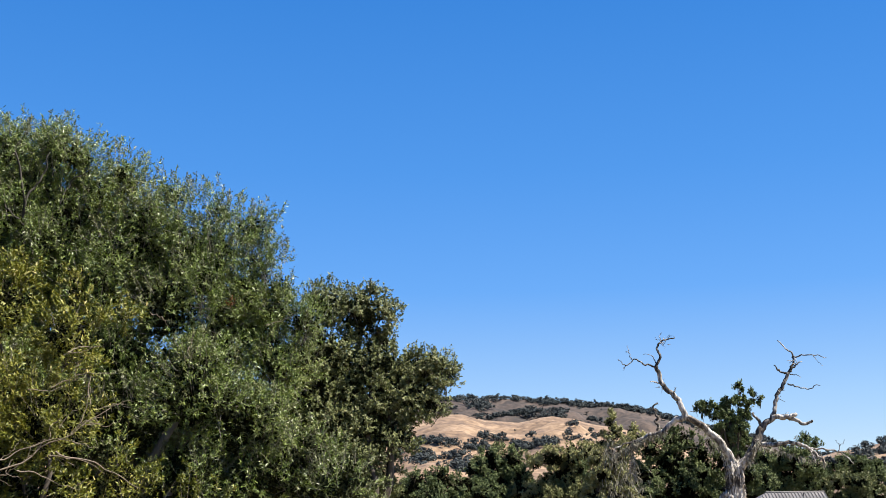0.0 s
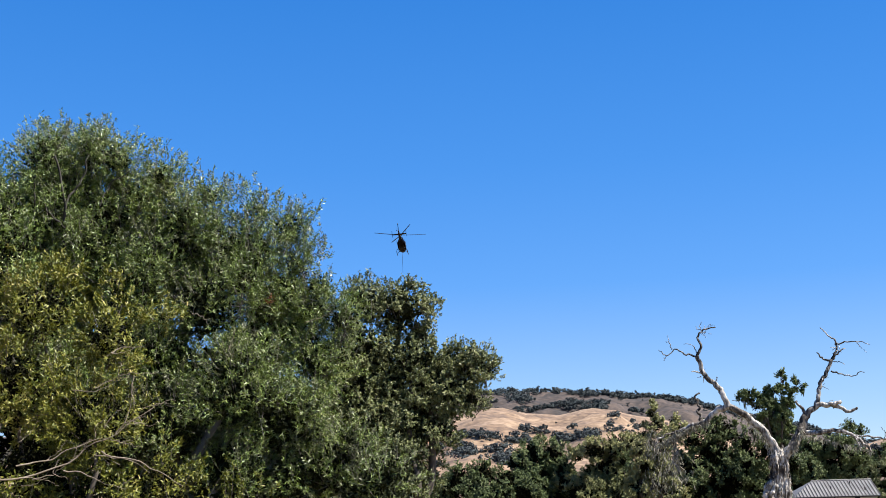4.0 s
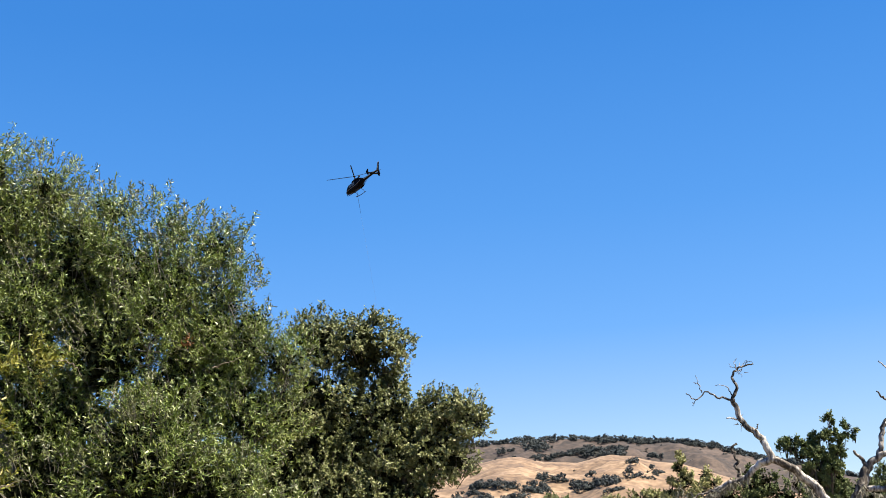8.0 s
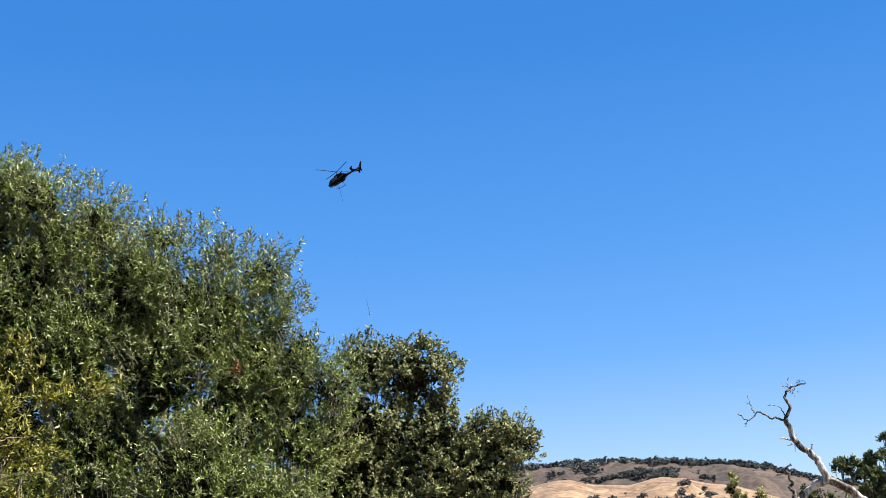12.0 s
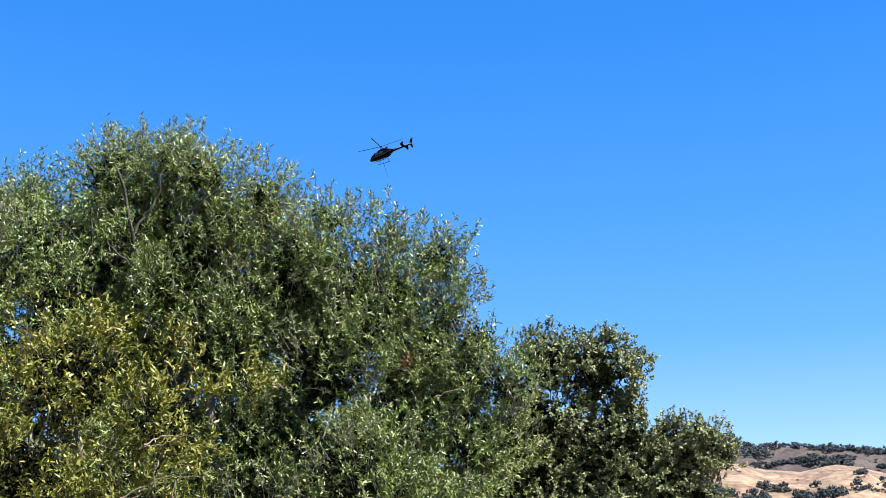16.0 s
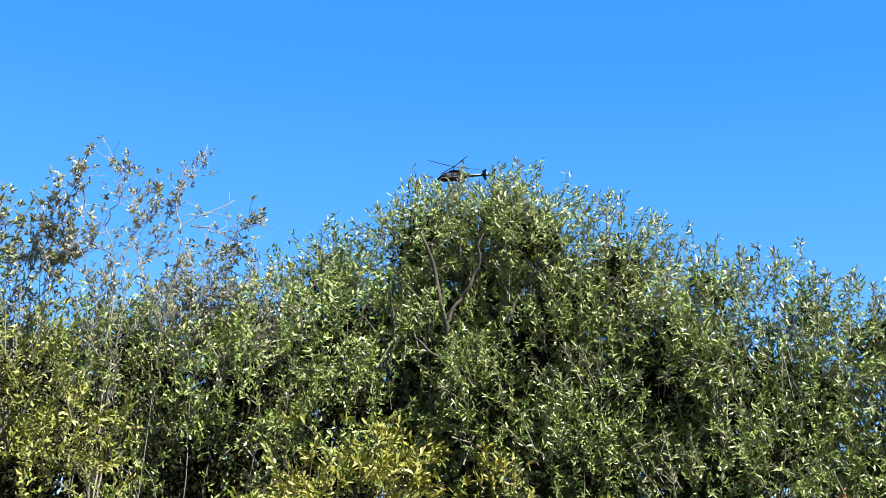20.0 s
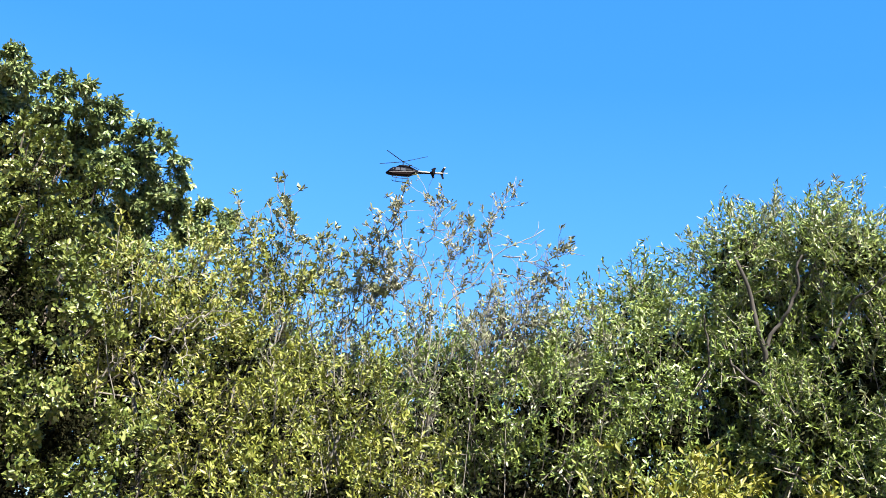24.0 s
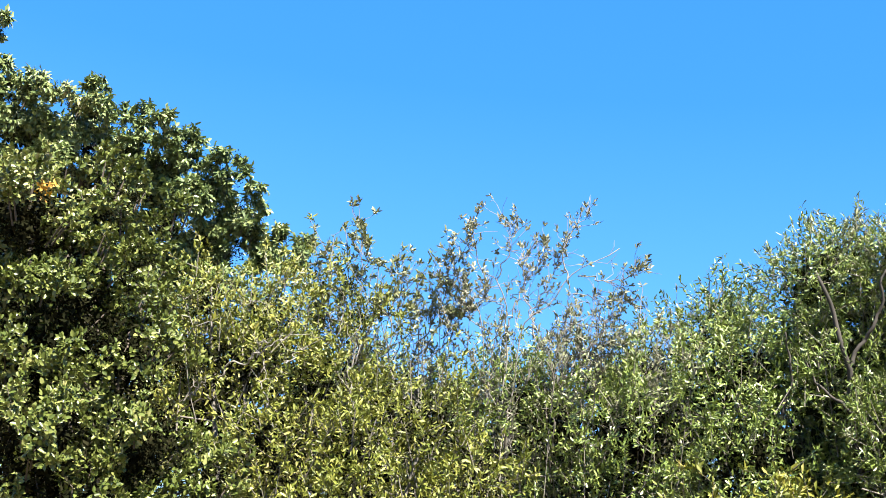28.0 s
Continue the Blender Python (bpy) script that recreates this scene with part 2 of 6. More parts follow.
BARN_WALL = plain_material("pale_grey_painted_wall", (0.36, 0.345, 0.33), 0.85, 0.0, 0.10, 2.0)
PANE = plain_material("dark_window_pane", (0.012, 0.013, 0.015), 0.15, gloss=0.5)
TRIM = plain_material("white_painted_trim", (0.55, 0.54, 0.52), 0.6)


# ---- mesh makers ----
def mesh_object(name, verts, quads, mats, parent=None, label="", smooth=False):
    """One mesh object from arrays of corners and of four-cornered (or three-cornered) faces."""
    verts, quads = np.asarray(verts, np.float32), np.asarray(quads, np.int32)
    me = bpy.data.meshes.new(name)
    k = quads.shape[1]
    me.vertices.add(len(verts))
    me.vertices.foreach_set("co", verts.ravel())
    me.loops.add(quads.size)
    me.loops.foreach_set("vertex_index", quads.ravel())
    me.polygons.add(len(quads))
    me.polygons.foreach_set("loop_start", np.arange(0, quads.size, k, dtype=np.int32))
    if smooth:
        me.polygons.foreach_set("use_smooth", np.ones(len(quads), bool))
    me.update(calc_edges=True)
    me.materials.append(mats)
    ob = new(name, me)
    ob.parent = parent
    return tagged(ob, label)


def part(name, bm, mat, parent, label="", smooth=False):
    me = bpy.data.meshes.new(name)
    bmesh.ops.recalc_face_normals(bm, faces=bm.faces)
    for f in bm.faces:
        f.smooth = smooth
    bm.to_mesh(me)
    bm.free()
    me.materials.append(mat)
    ob = new(name, me)
    ob.parent = parent
    return tagged(ob, label)


def thing(name, at, label, category, group="", kind=""):
    ob = new(name)
    ob.empty_display_size = 0.3
    ob.location = at
    return tagged(ob, label, category, group, kind)


def unit(v):
    return v / np.maximum(np.linalg.norm(v, axis=-1, keepdims=True), 1e-9)


def leaves(rng, base, ahead, length, width, sides=1, facing=None, loose=0.6):
    """Leaf blades folded along the midrib. base, ahead: (n, 3); length, width: (n,). sides 1: narrow and a little curved, 2: rounded.
    facing: the way that the upper faces look, more or less (loose)."""
    n = len(base)
    ahead = unit(ahead)
    face = rng.normal(size=(n, 3)) if facing is None else facing + rng.normal(size=(n, 3)) * loose
    side = unit(np.cross(ahead, face))
    up = np.cross(side, ahead)
    L, Wd = length[:, None], width[:, None]
    droop = up * L * rng.uniform(-0.28, 0.06, (n, 1))
    tip = base + ahead * L + droop
    idx = np.arange(n)[:, None]
    if sides == 1:
        m1, m2 = base + ahead * L * 0.30 + up * Wd * 0.18, base + ahead * L * 0.72 + up * Wd * 0.14 + droop * 0.5
        v = np.stack([base, m1 + side * Wd / 2, tip + side * Wd * 0.12, m2 - side * Wd / 2], 1).reshape(-1, 3)
        f = np.concatenate([idx * 4 + [0, 1, 2], idx * 4 + [0, 2, 3]], 0)
    else:
        m1, m2 = base + ahead * L * 0.28 + up * Wd * 0.2, base + ahead * L * 0.72 + up * Wd * 0.16 + droop * 0.6
        v = np.stack([base, m1 + side * Wd / 2, m2 + side * Wd * 0.42, tip, m2 - side * Wd * 0.42, m1 - side * Wd / 2], 1).reshape(-1, 3)
        f = np.concatenate([idx * 6 + [0, 1, 2], idx * 6 + [0, 2, 3], idx * 6 + [0, 3, 4], idx * 6 + [0, 4, 5]], 0)
    return v, f


def stems(start, end, r0, r1):
    """Three-sided tapering twigs between pairs of points."""
    n = len(start)
    ax = unit(end - start)
    a = unit(np.cross(ax, np.array([0.31, 0.83, 0.47])))
    b = np.cross(ax, a)
    ring = [a, -0.5 * a + 0.866 * b, -0.5 * a - 0.866 * b]
    v = np.stack([start + q * r0 for q in ring] + [end + q * r1 for q in ring], 1).reshape(-1, 3)
    i = np.arange(n)[:, None] * 6
    f = np.concatenate([i + [0, 1, 4, 3], i + [1, 2, 5, 4], i + [2, 0, 3, 5]], 0)
    return v, f


def bent(points, steps, rough, rng):
    """A wandering line through the points, as (steps + 1) places."""
    p = np.asarray(points, float)
    t = np.r_[0, np.cumsum(np.linalg.norm(np.diff(p, axis=0), axis=1))]
    t = t / t[-1]
    u = np.linspace(0, 1, steps + 1)
    m = np.gradient(p, t, axis=0) if len(p) > 2 else np.repeat((p[1] - p[0])[None], 2, 0)
    k = np.clip(np.searchsorted(t, u, "right") - 1, 0, len(t) - 2)
    h = (t[k + 1] - t[k])[:, None]
    s = ((u - t[k])[:, None]) / h
    q = (2 * s**3 - 3 * s**2 + 1) * p[k] + (s**3 - 2 * s**2 + s) * h * m[k] + (-2 * s**3 + 3 * s**2) * p[k + 1] + (s**3 - s**2) * h * m[k + 1]
    w = rng.normal(size=q.shape) * rough
    w[1:-1] = (w[:-2] + 2 * w[1:-1] + w[2:]) * 0.4
    w[0], w[-1] = 0, 0
    return q + w


def tube(line, r0, r1, sides=8, lumpy=0.0, rng=None, power=1.0):
    line = np.asarray(line, float)
    n = len(line)
    rad = r0 + (r1 - r0) * np.linspace(0, 1, n) ** power
    tan = unit(np.gradient(line, axis=0))
    a = unit(np.cross(tan, np.array([0.21, 0.93, 0.29])))
    b = np.cross(tan, a)
    th = np.linspace(0, 2 * np.pi, sides, endpoint=False)
    rr = rad[:, None] * np.ones((n, sides))
    if lumpy:
        rr = rr * (1 + lumpy * rng.normal(size=(1, sides)) * 0.6 + lumpy * rng.normal(size=(n, sides)) * 0.2)
    v = line[:, None] + rr[..., None] * (np.cos(th)[None, :, None] * a[:, None] + np.sin(th)[None, :, None] * b[:, None])
    v = np.concatenate([v.reshape(-1, 3), line[-1:] + tan[-1] * rad[-1] * 0.6])
    i, j = np.meshgrid(np.arange(n - 1), np.arange(sides), indexing="ij")
    jn = (j + 1) % sides
    f = np.stack([i * sides + j, i * sides + jn, (i + 1) * sides + jn, (i + 1) * sides + j], -1).reshape(-1, 4)
    e = np.arange(sides)
    cap = np.stack([(n - 1) * sides + e, (n - 1) * sides + (e + 1) % sides, np.full(sides, n * sides), np.full(sides, n * sides)], -1)
    return v, f, cap[:, :3]


def tube_object(name, line, r0, r1, mat, parent, sides=8, lumpy=0.0, rng=None, power=1.0, label=""):
    v, f, cap = tube(line, r0, r1, sides, lumpy, rng, power)
    me = bpy.data.meshes.new(name)
    me.from_pydata(v.tolist(), [], f.tolist() + cap.tolist())
    for p in me.polygons:
        p.use_smooth = True
    me.materials.append(mat)
    ob = new(name, me)
    ob.parent = parent
    return tagged(ob, label)


def tree(name, base, lobes, leaf, label, category="tree", seed=1, sprays=60, per=16, leaf_len=0.13, leaf_wide=0.030, spray_len=0.55,
         sides=1, bark=BARK, trunk_r=0.22, up=0.6, hollow=0.45, airy=0.12, tuft=7, tuft_r=0.3, group="", limb_count=7, twig_r=0.006, fork=0.35, spread=0.9,
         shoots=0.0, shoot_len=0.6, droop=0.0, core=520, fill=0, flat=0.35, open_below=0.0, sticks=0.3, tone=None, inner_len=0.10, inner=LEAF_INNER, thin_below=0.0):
    """A tree from its foot and the round masses of its crown (x, y, z, radius). sprays: how many leafy twigs stand in a
    mass of one metre's radius;
    shoots: long leafy shoots that stand out of it. Masses smaller than open_below are loose, and let the sky through;
    those lower than thin_below are thinned, so that the dark inner leaves show there as shade. flat: how far the blades
    lie along the crown's surface. tone: a second leaf material for the shoots."""
    rng = np.random.default_rng(seed)
    lobes = np.asarray(lobes, float)
    base = np.asarray(base, float)
    top = thing(name, base, label, category, group)
    whole = len(lobes)
    if fill:  # small masses that close the hollows between the large ones
        pick, extra = np.random.default_rng(seed + 100), []
        for _ in range(6000):
            c = lobes[pick.integers(len(lobes))]
            d = pick.normal(size=3) + [0.35, -1.0, 0.1]
            p = c[:3] + d / np.linalg.norm(d) * (c[3] - 0.26)
            apart = np.linalg.norm(lobes[:, :3] - p, axis=1) > lobes[:, 3] * 0.85 - 0.30
            if apart.all() and p[2] > 1.2 and all(np.linalg.norm(p - e[:3]) > 0.52 for e in extra):
                extra.append(np.r_[p, pick.uniform(0.34, 0.46)])
            if len(extra) == fill:
                break
        lobes = np.concatenate([lobes, extra])
    loose = (lobes[:, 3] < open_below) & (np.arange(len(lobes)) < whole)
    centre = (lobes[:, :3] * lobes[:, 3:] ** 2).sum(0) / (lobes[:, 3:] ** 2).sum()
    head = base + (centre - base) * np.array([0.55, 0.55, fork])
    line = bent([base - [0, 0, 0.15], base + (head - base) * [0.35, 0.35, 0.5], head], 8, trunk_r * 0.12, rng)
    tube_object("trunk", line - base, trunk_r * 1.15, trunk_r * 0.7, bark, top, 10, 0.08, rng)
    order = np.argsort(-lobes[:, 3])[:limb_count]
    for i in order:
        c, r = lobes[i, :3], lobes[i, 3]
        mid = head + (c - head) * 0.5 + rng.normal(size=3) * 0.25 * r + [0, 0, -0.15 * r]
        tube_object("limb", bent([head - [0, 0, 0.1], mid, c + [0, 0, 0.45 * r]], 9, 0.05 * r, rng) - base, trunk_r * 0.5, trunk_r * 0.10, bark, top, 6, 0.06, rng)
    start, ahead, hub = [], [], []
    for c, thin in zip(lobes, loose):
        n = max(1, int(sprays * c[3] ** 2 / tuft * (0.72 if thin else 0.42 if c[2] < thin_below else 1.0)))
        d = unit(rng.normal(size=(n, 3)) + [0, 0, 0.25])
        d = d[(d[:, 1] < 0.3) | (rng.random(n) < 0.45)]  # the shaded north side is thinner
        n = len(d)
        rad = hollow + (1 + airy - hollow) * rng.beta(2.0, 1.5, (n, 1))
        wob = 1 + 0.16 * np.sin(d[:, :1] * 5 + c[0] * 3) * np.cos(d[:, 2:] * 6 + c[2] * 2) + 0.05 * rng.normal(size=(n, 1))
        p = c[:3] + d * np.minimum(rad * wob, 1.13) * c[3]
        if tuft > 1:
            p, d = np.repeat(p, tuft, 0), np.repeat(d, tuft, 0)
            off = unit(rng.normal(size=p.shape)) * rng.random((len(p), 1)) ** 0.5
            p, d = p + off * tuft_r * np.repeat(rng.uniform(0.6, 1.3, (n, 1)), tuft, 0), unit(d * 0.5 + off)
            n = len(p)
        start.append(p)
        ahead.append(unit(d * 0.8 + np.array([0, 0, up]) + rng.normal(size=(n, 3)) * 0.35))
        hub.append(np.repeat(c[None, :3], n, 0))
    start, ahead, hub = np.concatenate(start), np.concatenate(ahead), np.concatenate(hub)
    length = spray_len * rng.uniform(0.6, 1.3, (len(start), 1))
    n = len(start)
    tail, tips = start - ahead * length * 0.5, start + ahead * length * 0.5
    stick = rng.random(n) < sticks
    v1, f1 = stems(tail[stick], tips[stick], twig_r, twig_r * 0.4)
    pick = rng.random(n) < 0.08
    back = tail[pick] + unit(hub[pick] - tail[pick] - np.array([0, 0, 0.5])) * spray_len * rng.uniform(1.0, 2.4, (pick.sum(), 1))
    v2, f2 = stems(back, tail[pick], twig_r * 1.8, twig_r)
    u = rng.uniform(0.0, 1.0, (n, per))
    at = (tail[:, None] + (tips - tail)[:, None] * u[..., None] + rng.normal(size=(n, per, 3)) * spray_len * 0.04).reshape(-1, 3)
    way = (ahead[:, None] * 0.75 + rng.normal(size=(n, per, 3)) * spread * 0.75 - np.array([0, 0, droop])).reshape(-1, 3)
    size = rng.uniform(0.6, 1.25, n * per)
    out = np.repeat(unit(start - hub) + [0, 0, 0.5], per, 0)
    v, f = leaves(rng, at, way, leaf_len * size, leaf_wide * size, sides, out * flat / 0.35, 0.9)
    tagged(mesh_object("crown", v - base, f, leaf, top), kind="stuff")
    twig_v, twig_f, at = [v1, v2], [f1, f2 + len(v1)], len(v1) + len(v2)
    if shoots:  # shoots that stand out of the crown: a bare crooked stem, leaves along its outer part, a rosette at its end
        S, D = [], []
        for c in lobes[:whole]:
            k = int(shoots * c[3] ** 2 + rng.random() * (1 + shoots * 0.02))
            d = unit(rng.normal(size=(k, 3)) * [1, 1, 0.8] + [0, 0, 0.55])
            S.append(c[:3] + d * c[3] * 0.75)
            D.append(unit(d * 0.55 + np.array([0, 0, 0.6]) + rng.normal(size=(k, 3)) * 0.22))
        S, D = np.concatenate(S), np.concatenate(D)
        k = len(S)
        long = shoot_len * rng.uniform(0.45, 1.25, (k, 1))
        bend = rng.normal(size=(k, 3)) * 0.16
        A, B = S + (D + bend) * long * 0.36, S + (D + bend * 1.1) * long * 0.70
        C = S + D * long
        for a, b, r0, r1 in ((S, A, 0.9, 0.75), (A, B, 0.75, 0.55), (B, C, 0.55, 0.3)):
            v, f = stems(a, b, twig_r * r0, twig_r * r1)
            twig_v.append(v)
            twig_f.append(f + at)
            at += len(v)
        m1, m2 = 13, 9
        u = rng.uniform(0.35, 1.0, (k, m1, 1))
        low = np.where(u < 0.7, A[:, None] + (B - A)[:, None] * (u - 0.35) / 0.35, B[:, None] + (C - B)[:, None] * (u - 0.7) / 0.3)
        p = np.concatenate([low.reshape(-1, 3), np.repeat(C, m2, 0) + rng.normal(size=(k * m2, 3)) * 0.012])
        w = np.concatenate([(D[:, None] * 0.75 + rng.normal(size=(k, m1, 3)) * 0.62).reshape(-1, 3), (D[:, None] * 0.55 + rng.normal(size=(k, m2, 3)) * 0.72).reshape(-1, 3)])
        size = rng.uniform(0.65, 1.2, len(p)) * leaf_len * 1.05
        v, f = leaves(rng, p, w, size, size * leaf_wide / leaf_len * rng.uniform(0.8, 1.05, len(p)), sides)
        tagged(mesh_object("shoot_leaves", v - base, f, tone or leaf, top, "leafy shoots standing out of the crown"), kind="stuff")
    mesh_object("twig_growth", np.concatenate(twig_v) - base, np.concatenate(twig_f), bark, top)["kind"] = "stuff"
    # dense inner leaves, the crown's inner shade put into their dark colour
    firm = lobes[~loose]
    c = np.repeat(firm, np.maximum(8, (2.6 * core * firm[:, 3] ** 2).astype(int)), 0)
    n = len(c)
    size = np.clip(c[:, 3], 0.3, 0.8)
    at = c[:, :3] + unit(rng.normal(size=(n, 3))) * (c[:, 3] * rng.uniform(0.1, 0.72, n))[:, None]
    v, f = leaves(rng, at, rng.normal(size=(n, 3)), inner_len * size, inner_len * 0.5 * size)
    tagged(mesh_object("inner_foliage", v - base, f, inner, top, "dark inner leaves, the crown's shade put into their colour"), kind="stuff")
    return top


def sapling(name, base, lines, leaf, label, seed, bark, per=9, leaf_len=0.07, leaf_wide=0.026, side_twigs=7, bare=0.25):
    """A thin open sapling: crooked twigs along the given lines (radius, places), curved side twigs on their outer part, rosettes of leaves at the ends."""
    rng = np.random.default_rng(seed)
    base = np.asarray(base, float)
    top = thing(name, base, label, "sapling" if "sapling" in name else "thicket")
    at, way, A, B, C = [], [], [], [], []
    for r, *pts in lines:
        line = bent(pts, 7 * len(pts), 0.020, rng)
        tube_object("stem" if r > 0.014 else "twig", line - base, r * 0.8, max(0.003, r * 0.25), bark, top, 6, 0.05, rng)
        m = len(line)
        for i in rng.integers(int(m * 0.35), m, side_twigs):
            d = unit(unit(line[i] - line[i - 2]) + rng.normal(size=3) * 0.6)
            long = rng.uniform(0.06, 0.30)
            b = line[i] + d * long * 0.55
            d = unit(d + rng.normal(size=3) * 0.55 + [0, 0, 0.45])
            A.append(line[i])
            B.append(b)
            C.append(b + d * long * 0.5)
            at.append(C[-1])
            way.append(d)
        at += [line[-1], line[-1], line[-2]]
        way += [unit(line[-1] - line[-3])] * 3
    A, B, C = np.array(A), np.array(B), np.array(C)
    v, f = stems(A, B, 0.0040, 0.0030)
    v2, f2 = stems(B, C, 0.0030, 0.0020)
    mesh_object("twig_growth", np.concatenate([v, v2]) - base, np.concatenate([f, f2 + len(v)]), bark, top)["kind"] = "stuff"
    at, way = np.array(at), np.array(way)
    keep = rng.random(len(at)) > bare
    at, way = at[keep], way[keep]
    n = len(at)
    pos = (at[:, None] - way[:, None] * rng.uniform(0, 0.06, (n, per, 1)) + rng.normal(size=(n, per, 3)) * 0.008).reshape(-1, 3)
    go = (way[:, None] * 0.6 + [0, 0, 0.2] + rng.normal(size=(n, per, 3)) * 0.6).reshape(-1, 3)
    size = rng.uniform(0.6, 1.2, n * per)
    v, f = leaves(rng, pos, go, leaf_len * size, leaf_wide * size)
    tagged(mesh_object("foliage", v - base, f, leaf, top), kind="stuff")
    return top


# ---- ground and hills ----
def hill_sheet(name, az0, az1, near, crest, back, crest_el, mat, rough, label, nr=60, na=220, seed=3):
    """A hill drawn on rings round the viewpoint: its crest stands at the given elevation for each azimuth."""
    az = np.radians(np.linspace(az0, az1, na))
    r = np.concatenate([np.linspace(near, crest, nr), np.linspace(crest, back, nr // 3)[1:]])
    el = np.radians(np.interp(np.degrees(az), [a for a, _ in crest_el], [e for _, e in crest_el]))
    top = 1.6 + crest * np.tan(el)
    up = np.clip((r - near) / (crest - near), 0, 1)
    prof = np.where(r <= crest, up * up * (3 - 2 * up) * 0.55 + up * 0.45, 1 - ((r - crest) / (back - crest)) ** 2 * 0.7)
    A, R = np.meshgrid(az, r, indexing="ij")
    Zz = top[:, None] * prof[None, :]
    bumps = np.array([[noise.fractal(Vector((-math.sin(a) * q * 0.022 + seed, math.cos(a) * q * 0.022, 0.3 * seed)), 0.7, 2.1, 5) for q in r] for a in az])
    fade = np.sin(np.clip(up, 0, 1) * np.pi)[None, :] * (r <= crest)[None, :] + 0.05
    Zz = Zz + bumps * rough * fade - 2.0 * (r[None, :] <= near + 1)
    V = np.stack([-np.sin(A) * R, np.cos(A) * R, Zz], -1).reshape(-1, 3)
    i, j = np.meshgrid(np.arange(na - 1), np.arange(len(r) - 1), indexing="ij")
    m = len(r)
    f = np.stack([i * m + j, i * m + j + 1, (i + 1) * m + j + 1, (i + 1) * m + j], -1).reshape(-1, 4)[:, ::-1]
    ob = mesh_object(name, V, f, mat, smooth=True)
    tagged(ob, label, "hill", kind="structure")
    return lambda a, q: float(np.interp(q, r, [np.interp(a, np.degrees(az), Zz[:, k]) for k in range(m)]))


g = bmesh.new()
bmesh.ops.create_grid(g, x_segments=90, y_segments=90, size=4500)
for v in g.verts:
    d = math.hypot(v.co.x, v.co.y)
    v.co.z = 0.0 if d < 120 else noise.fractal(v.co * 0.003, 1.0, 2.0, 3) * min(3.0, (d - 120) * 0.01) - 1.0
me = bpy.data.meshes.new("ground")
g.to_mesh(me)
g.free()
me.materials.append(DRY_GRASS)
tagged(new("ground", me), "flat ground of dry straw-coloured grass", "ground", kind="structure")

RIDGE = [(-60, 1.43), (-34, 1.83), (-24, 1.93), (-18.8, 1.98), (-16.6, 2.29), (-15.4, 2.84), (-14.4, 3.14), (-12.9, 3.43), (-11.4, 3.84), (-9.9, 4.4), (-8.0, 4.7), (-6.4, 4.84), (-3.7, 5.12), (-1.5, 5.14), (0.2, 5.16), (6, 5.0), (14, 4.23), (30, 2.83), (60, 1.83)]
GOLD = [(-60, 1.05), (-30, 1.85), (-22, 2.5), (-20.4, 2.6), (-19.3, 2.36), (-18.4, 2.28), (-16, 1.5), (-12.8, 2.1), (-10.3, 2.96), (-8.5, 3.63), (-7.0, 3.83), (-6.4, 4.1), (-5.0, 4.3), (-4.4, 4.13), (-3.6, 3.98), (-1.6, 4.16), (-1.1, 4.36), (-0.6, 4.45), (0.2, 4.36), (2.1, 4.02), (6, 3.25), (14, 2.25), (60, 1.25)]
ridge_z = hill_sheet("hill_ridge", -60, 60, 1000, 1350, 1900, RIDGE, SCRUB, 12, "long brown scrub-covered ridge with dark oaks along its crest")
gold_z = hill_sheet("hill_golden", -60, 60, 420, 950, 1300, GOLD, GOLD_GRASS, 5.5, "golden dry-grass hill with clumps of dark oaks", seed=8)


def far_woods(name, spots, label, seed):
    """Far oaks: each a few uneven leafy domes roughened by sprays, all in one mesh. Spots: x, y, z of the foot and the height."""
    rng = np.random.default_rng(seed)
    V, n = [], 150
    for x, y, z, h in spots:
        puff = rng.normal(size=(6, 3)) * [0.30, 0.30, 0.13] * h + [x, y, z + h * 0.40]
        size = rng.uniform(0.55, 1.25, (6, 1))
        k = rng.integers(0, 6, n)
        out = unit(rng.normal(size=(n, 3)) + [0, 0, 0.2])
        c = puff[k] + out * h * size[k] * 0.24 * rng.random((n, 1)) ** 0.4 * [1.15, 1.15, 0.9]
        face = unit(out + [0, 0, 0.3] + rng.normal(size=(n, 3)) * 0.3)
        a = unit(np.cross(face, rng.normal(size=(n, 3))))
        b, q = np.cross(face, a), h * rng.uniform(0.06, 0.13, (n, 1))
        V.append(np.stack([c - a * q - b * q * 0.5, c + b * q, c + a * q - b * q * 0.4], 1).reshape(-1, 3))
    V = np.concatenate(V)
    Fc = [np.arange(len(V)).reshape(-1, 3)]
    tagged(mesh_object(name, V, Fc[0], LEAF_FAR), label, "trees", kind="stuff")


def polar(a, r):
    return -math.sin(radians(a)) * r, math.cos(radians(a)) * r


def wood_spots(seed, count, az0, az1, r0, r1, z_of, h0, h1, thick=None):
    rng, out = random.Random(seed), []
    while len(out) < count:
        a, r = rng.uniform(az0, az1), rng.uniform(r0, r1)
        if thick and noise.noise(Vector((a * 0.45, r * 0.016, seed))) < thick:
            continue
        x, y = polar(a, r)
        out.append((x, y, z_of(a, r) - 1.0, rng.uniform(h0, h1)))
    return out


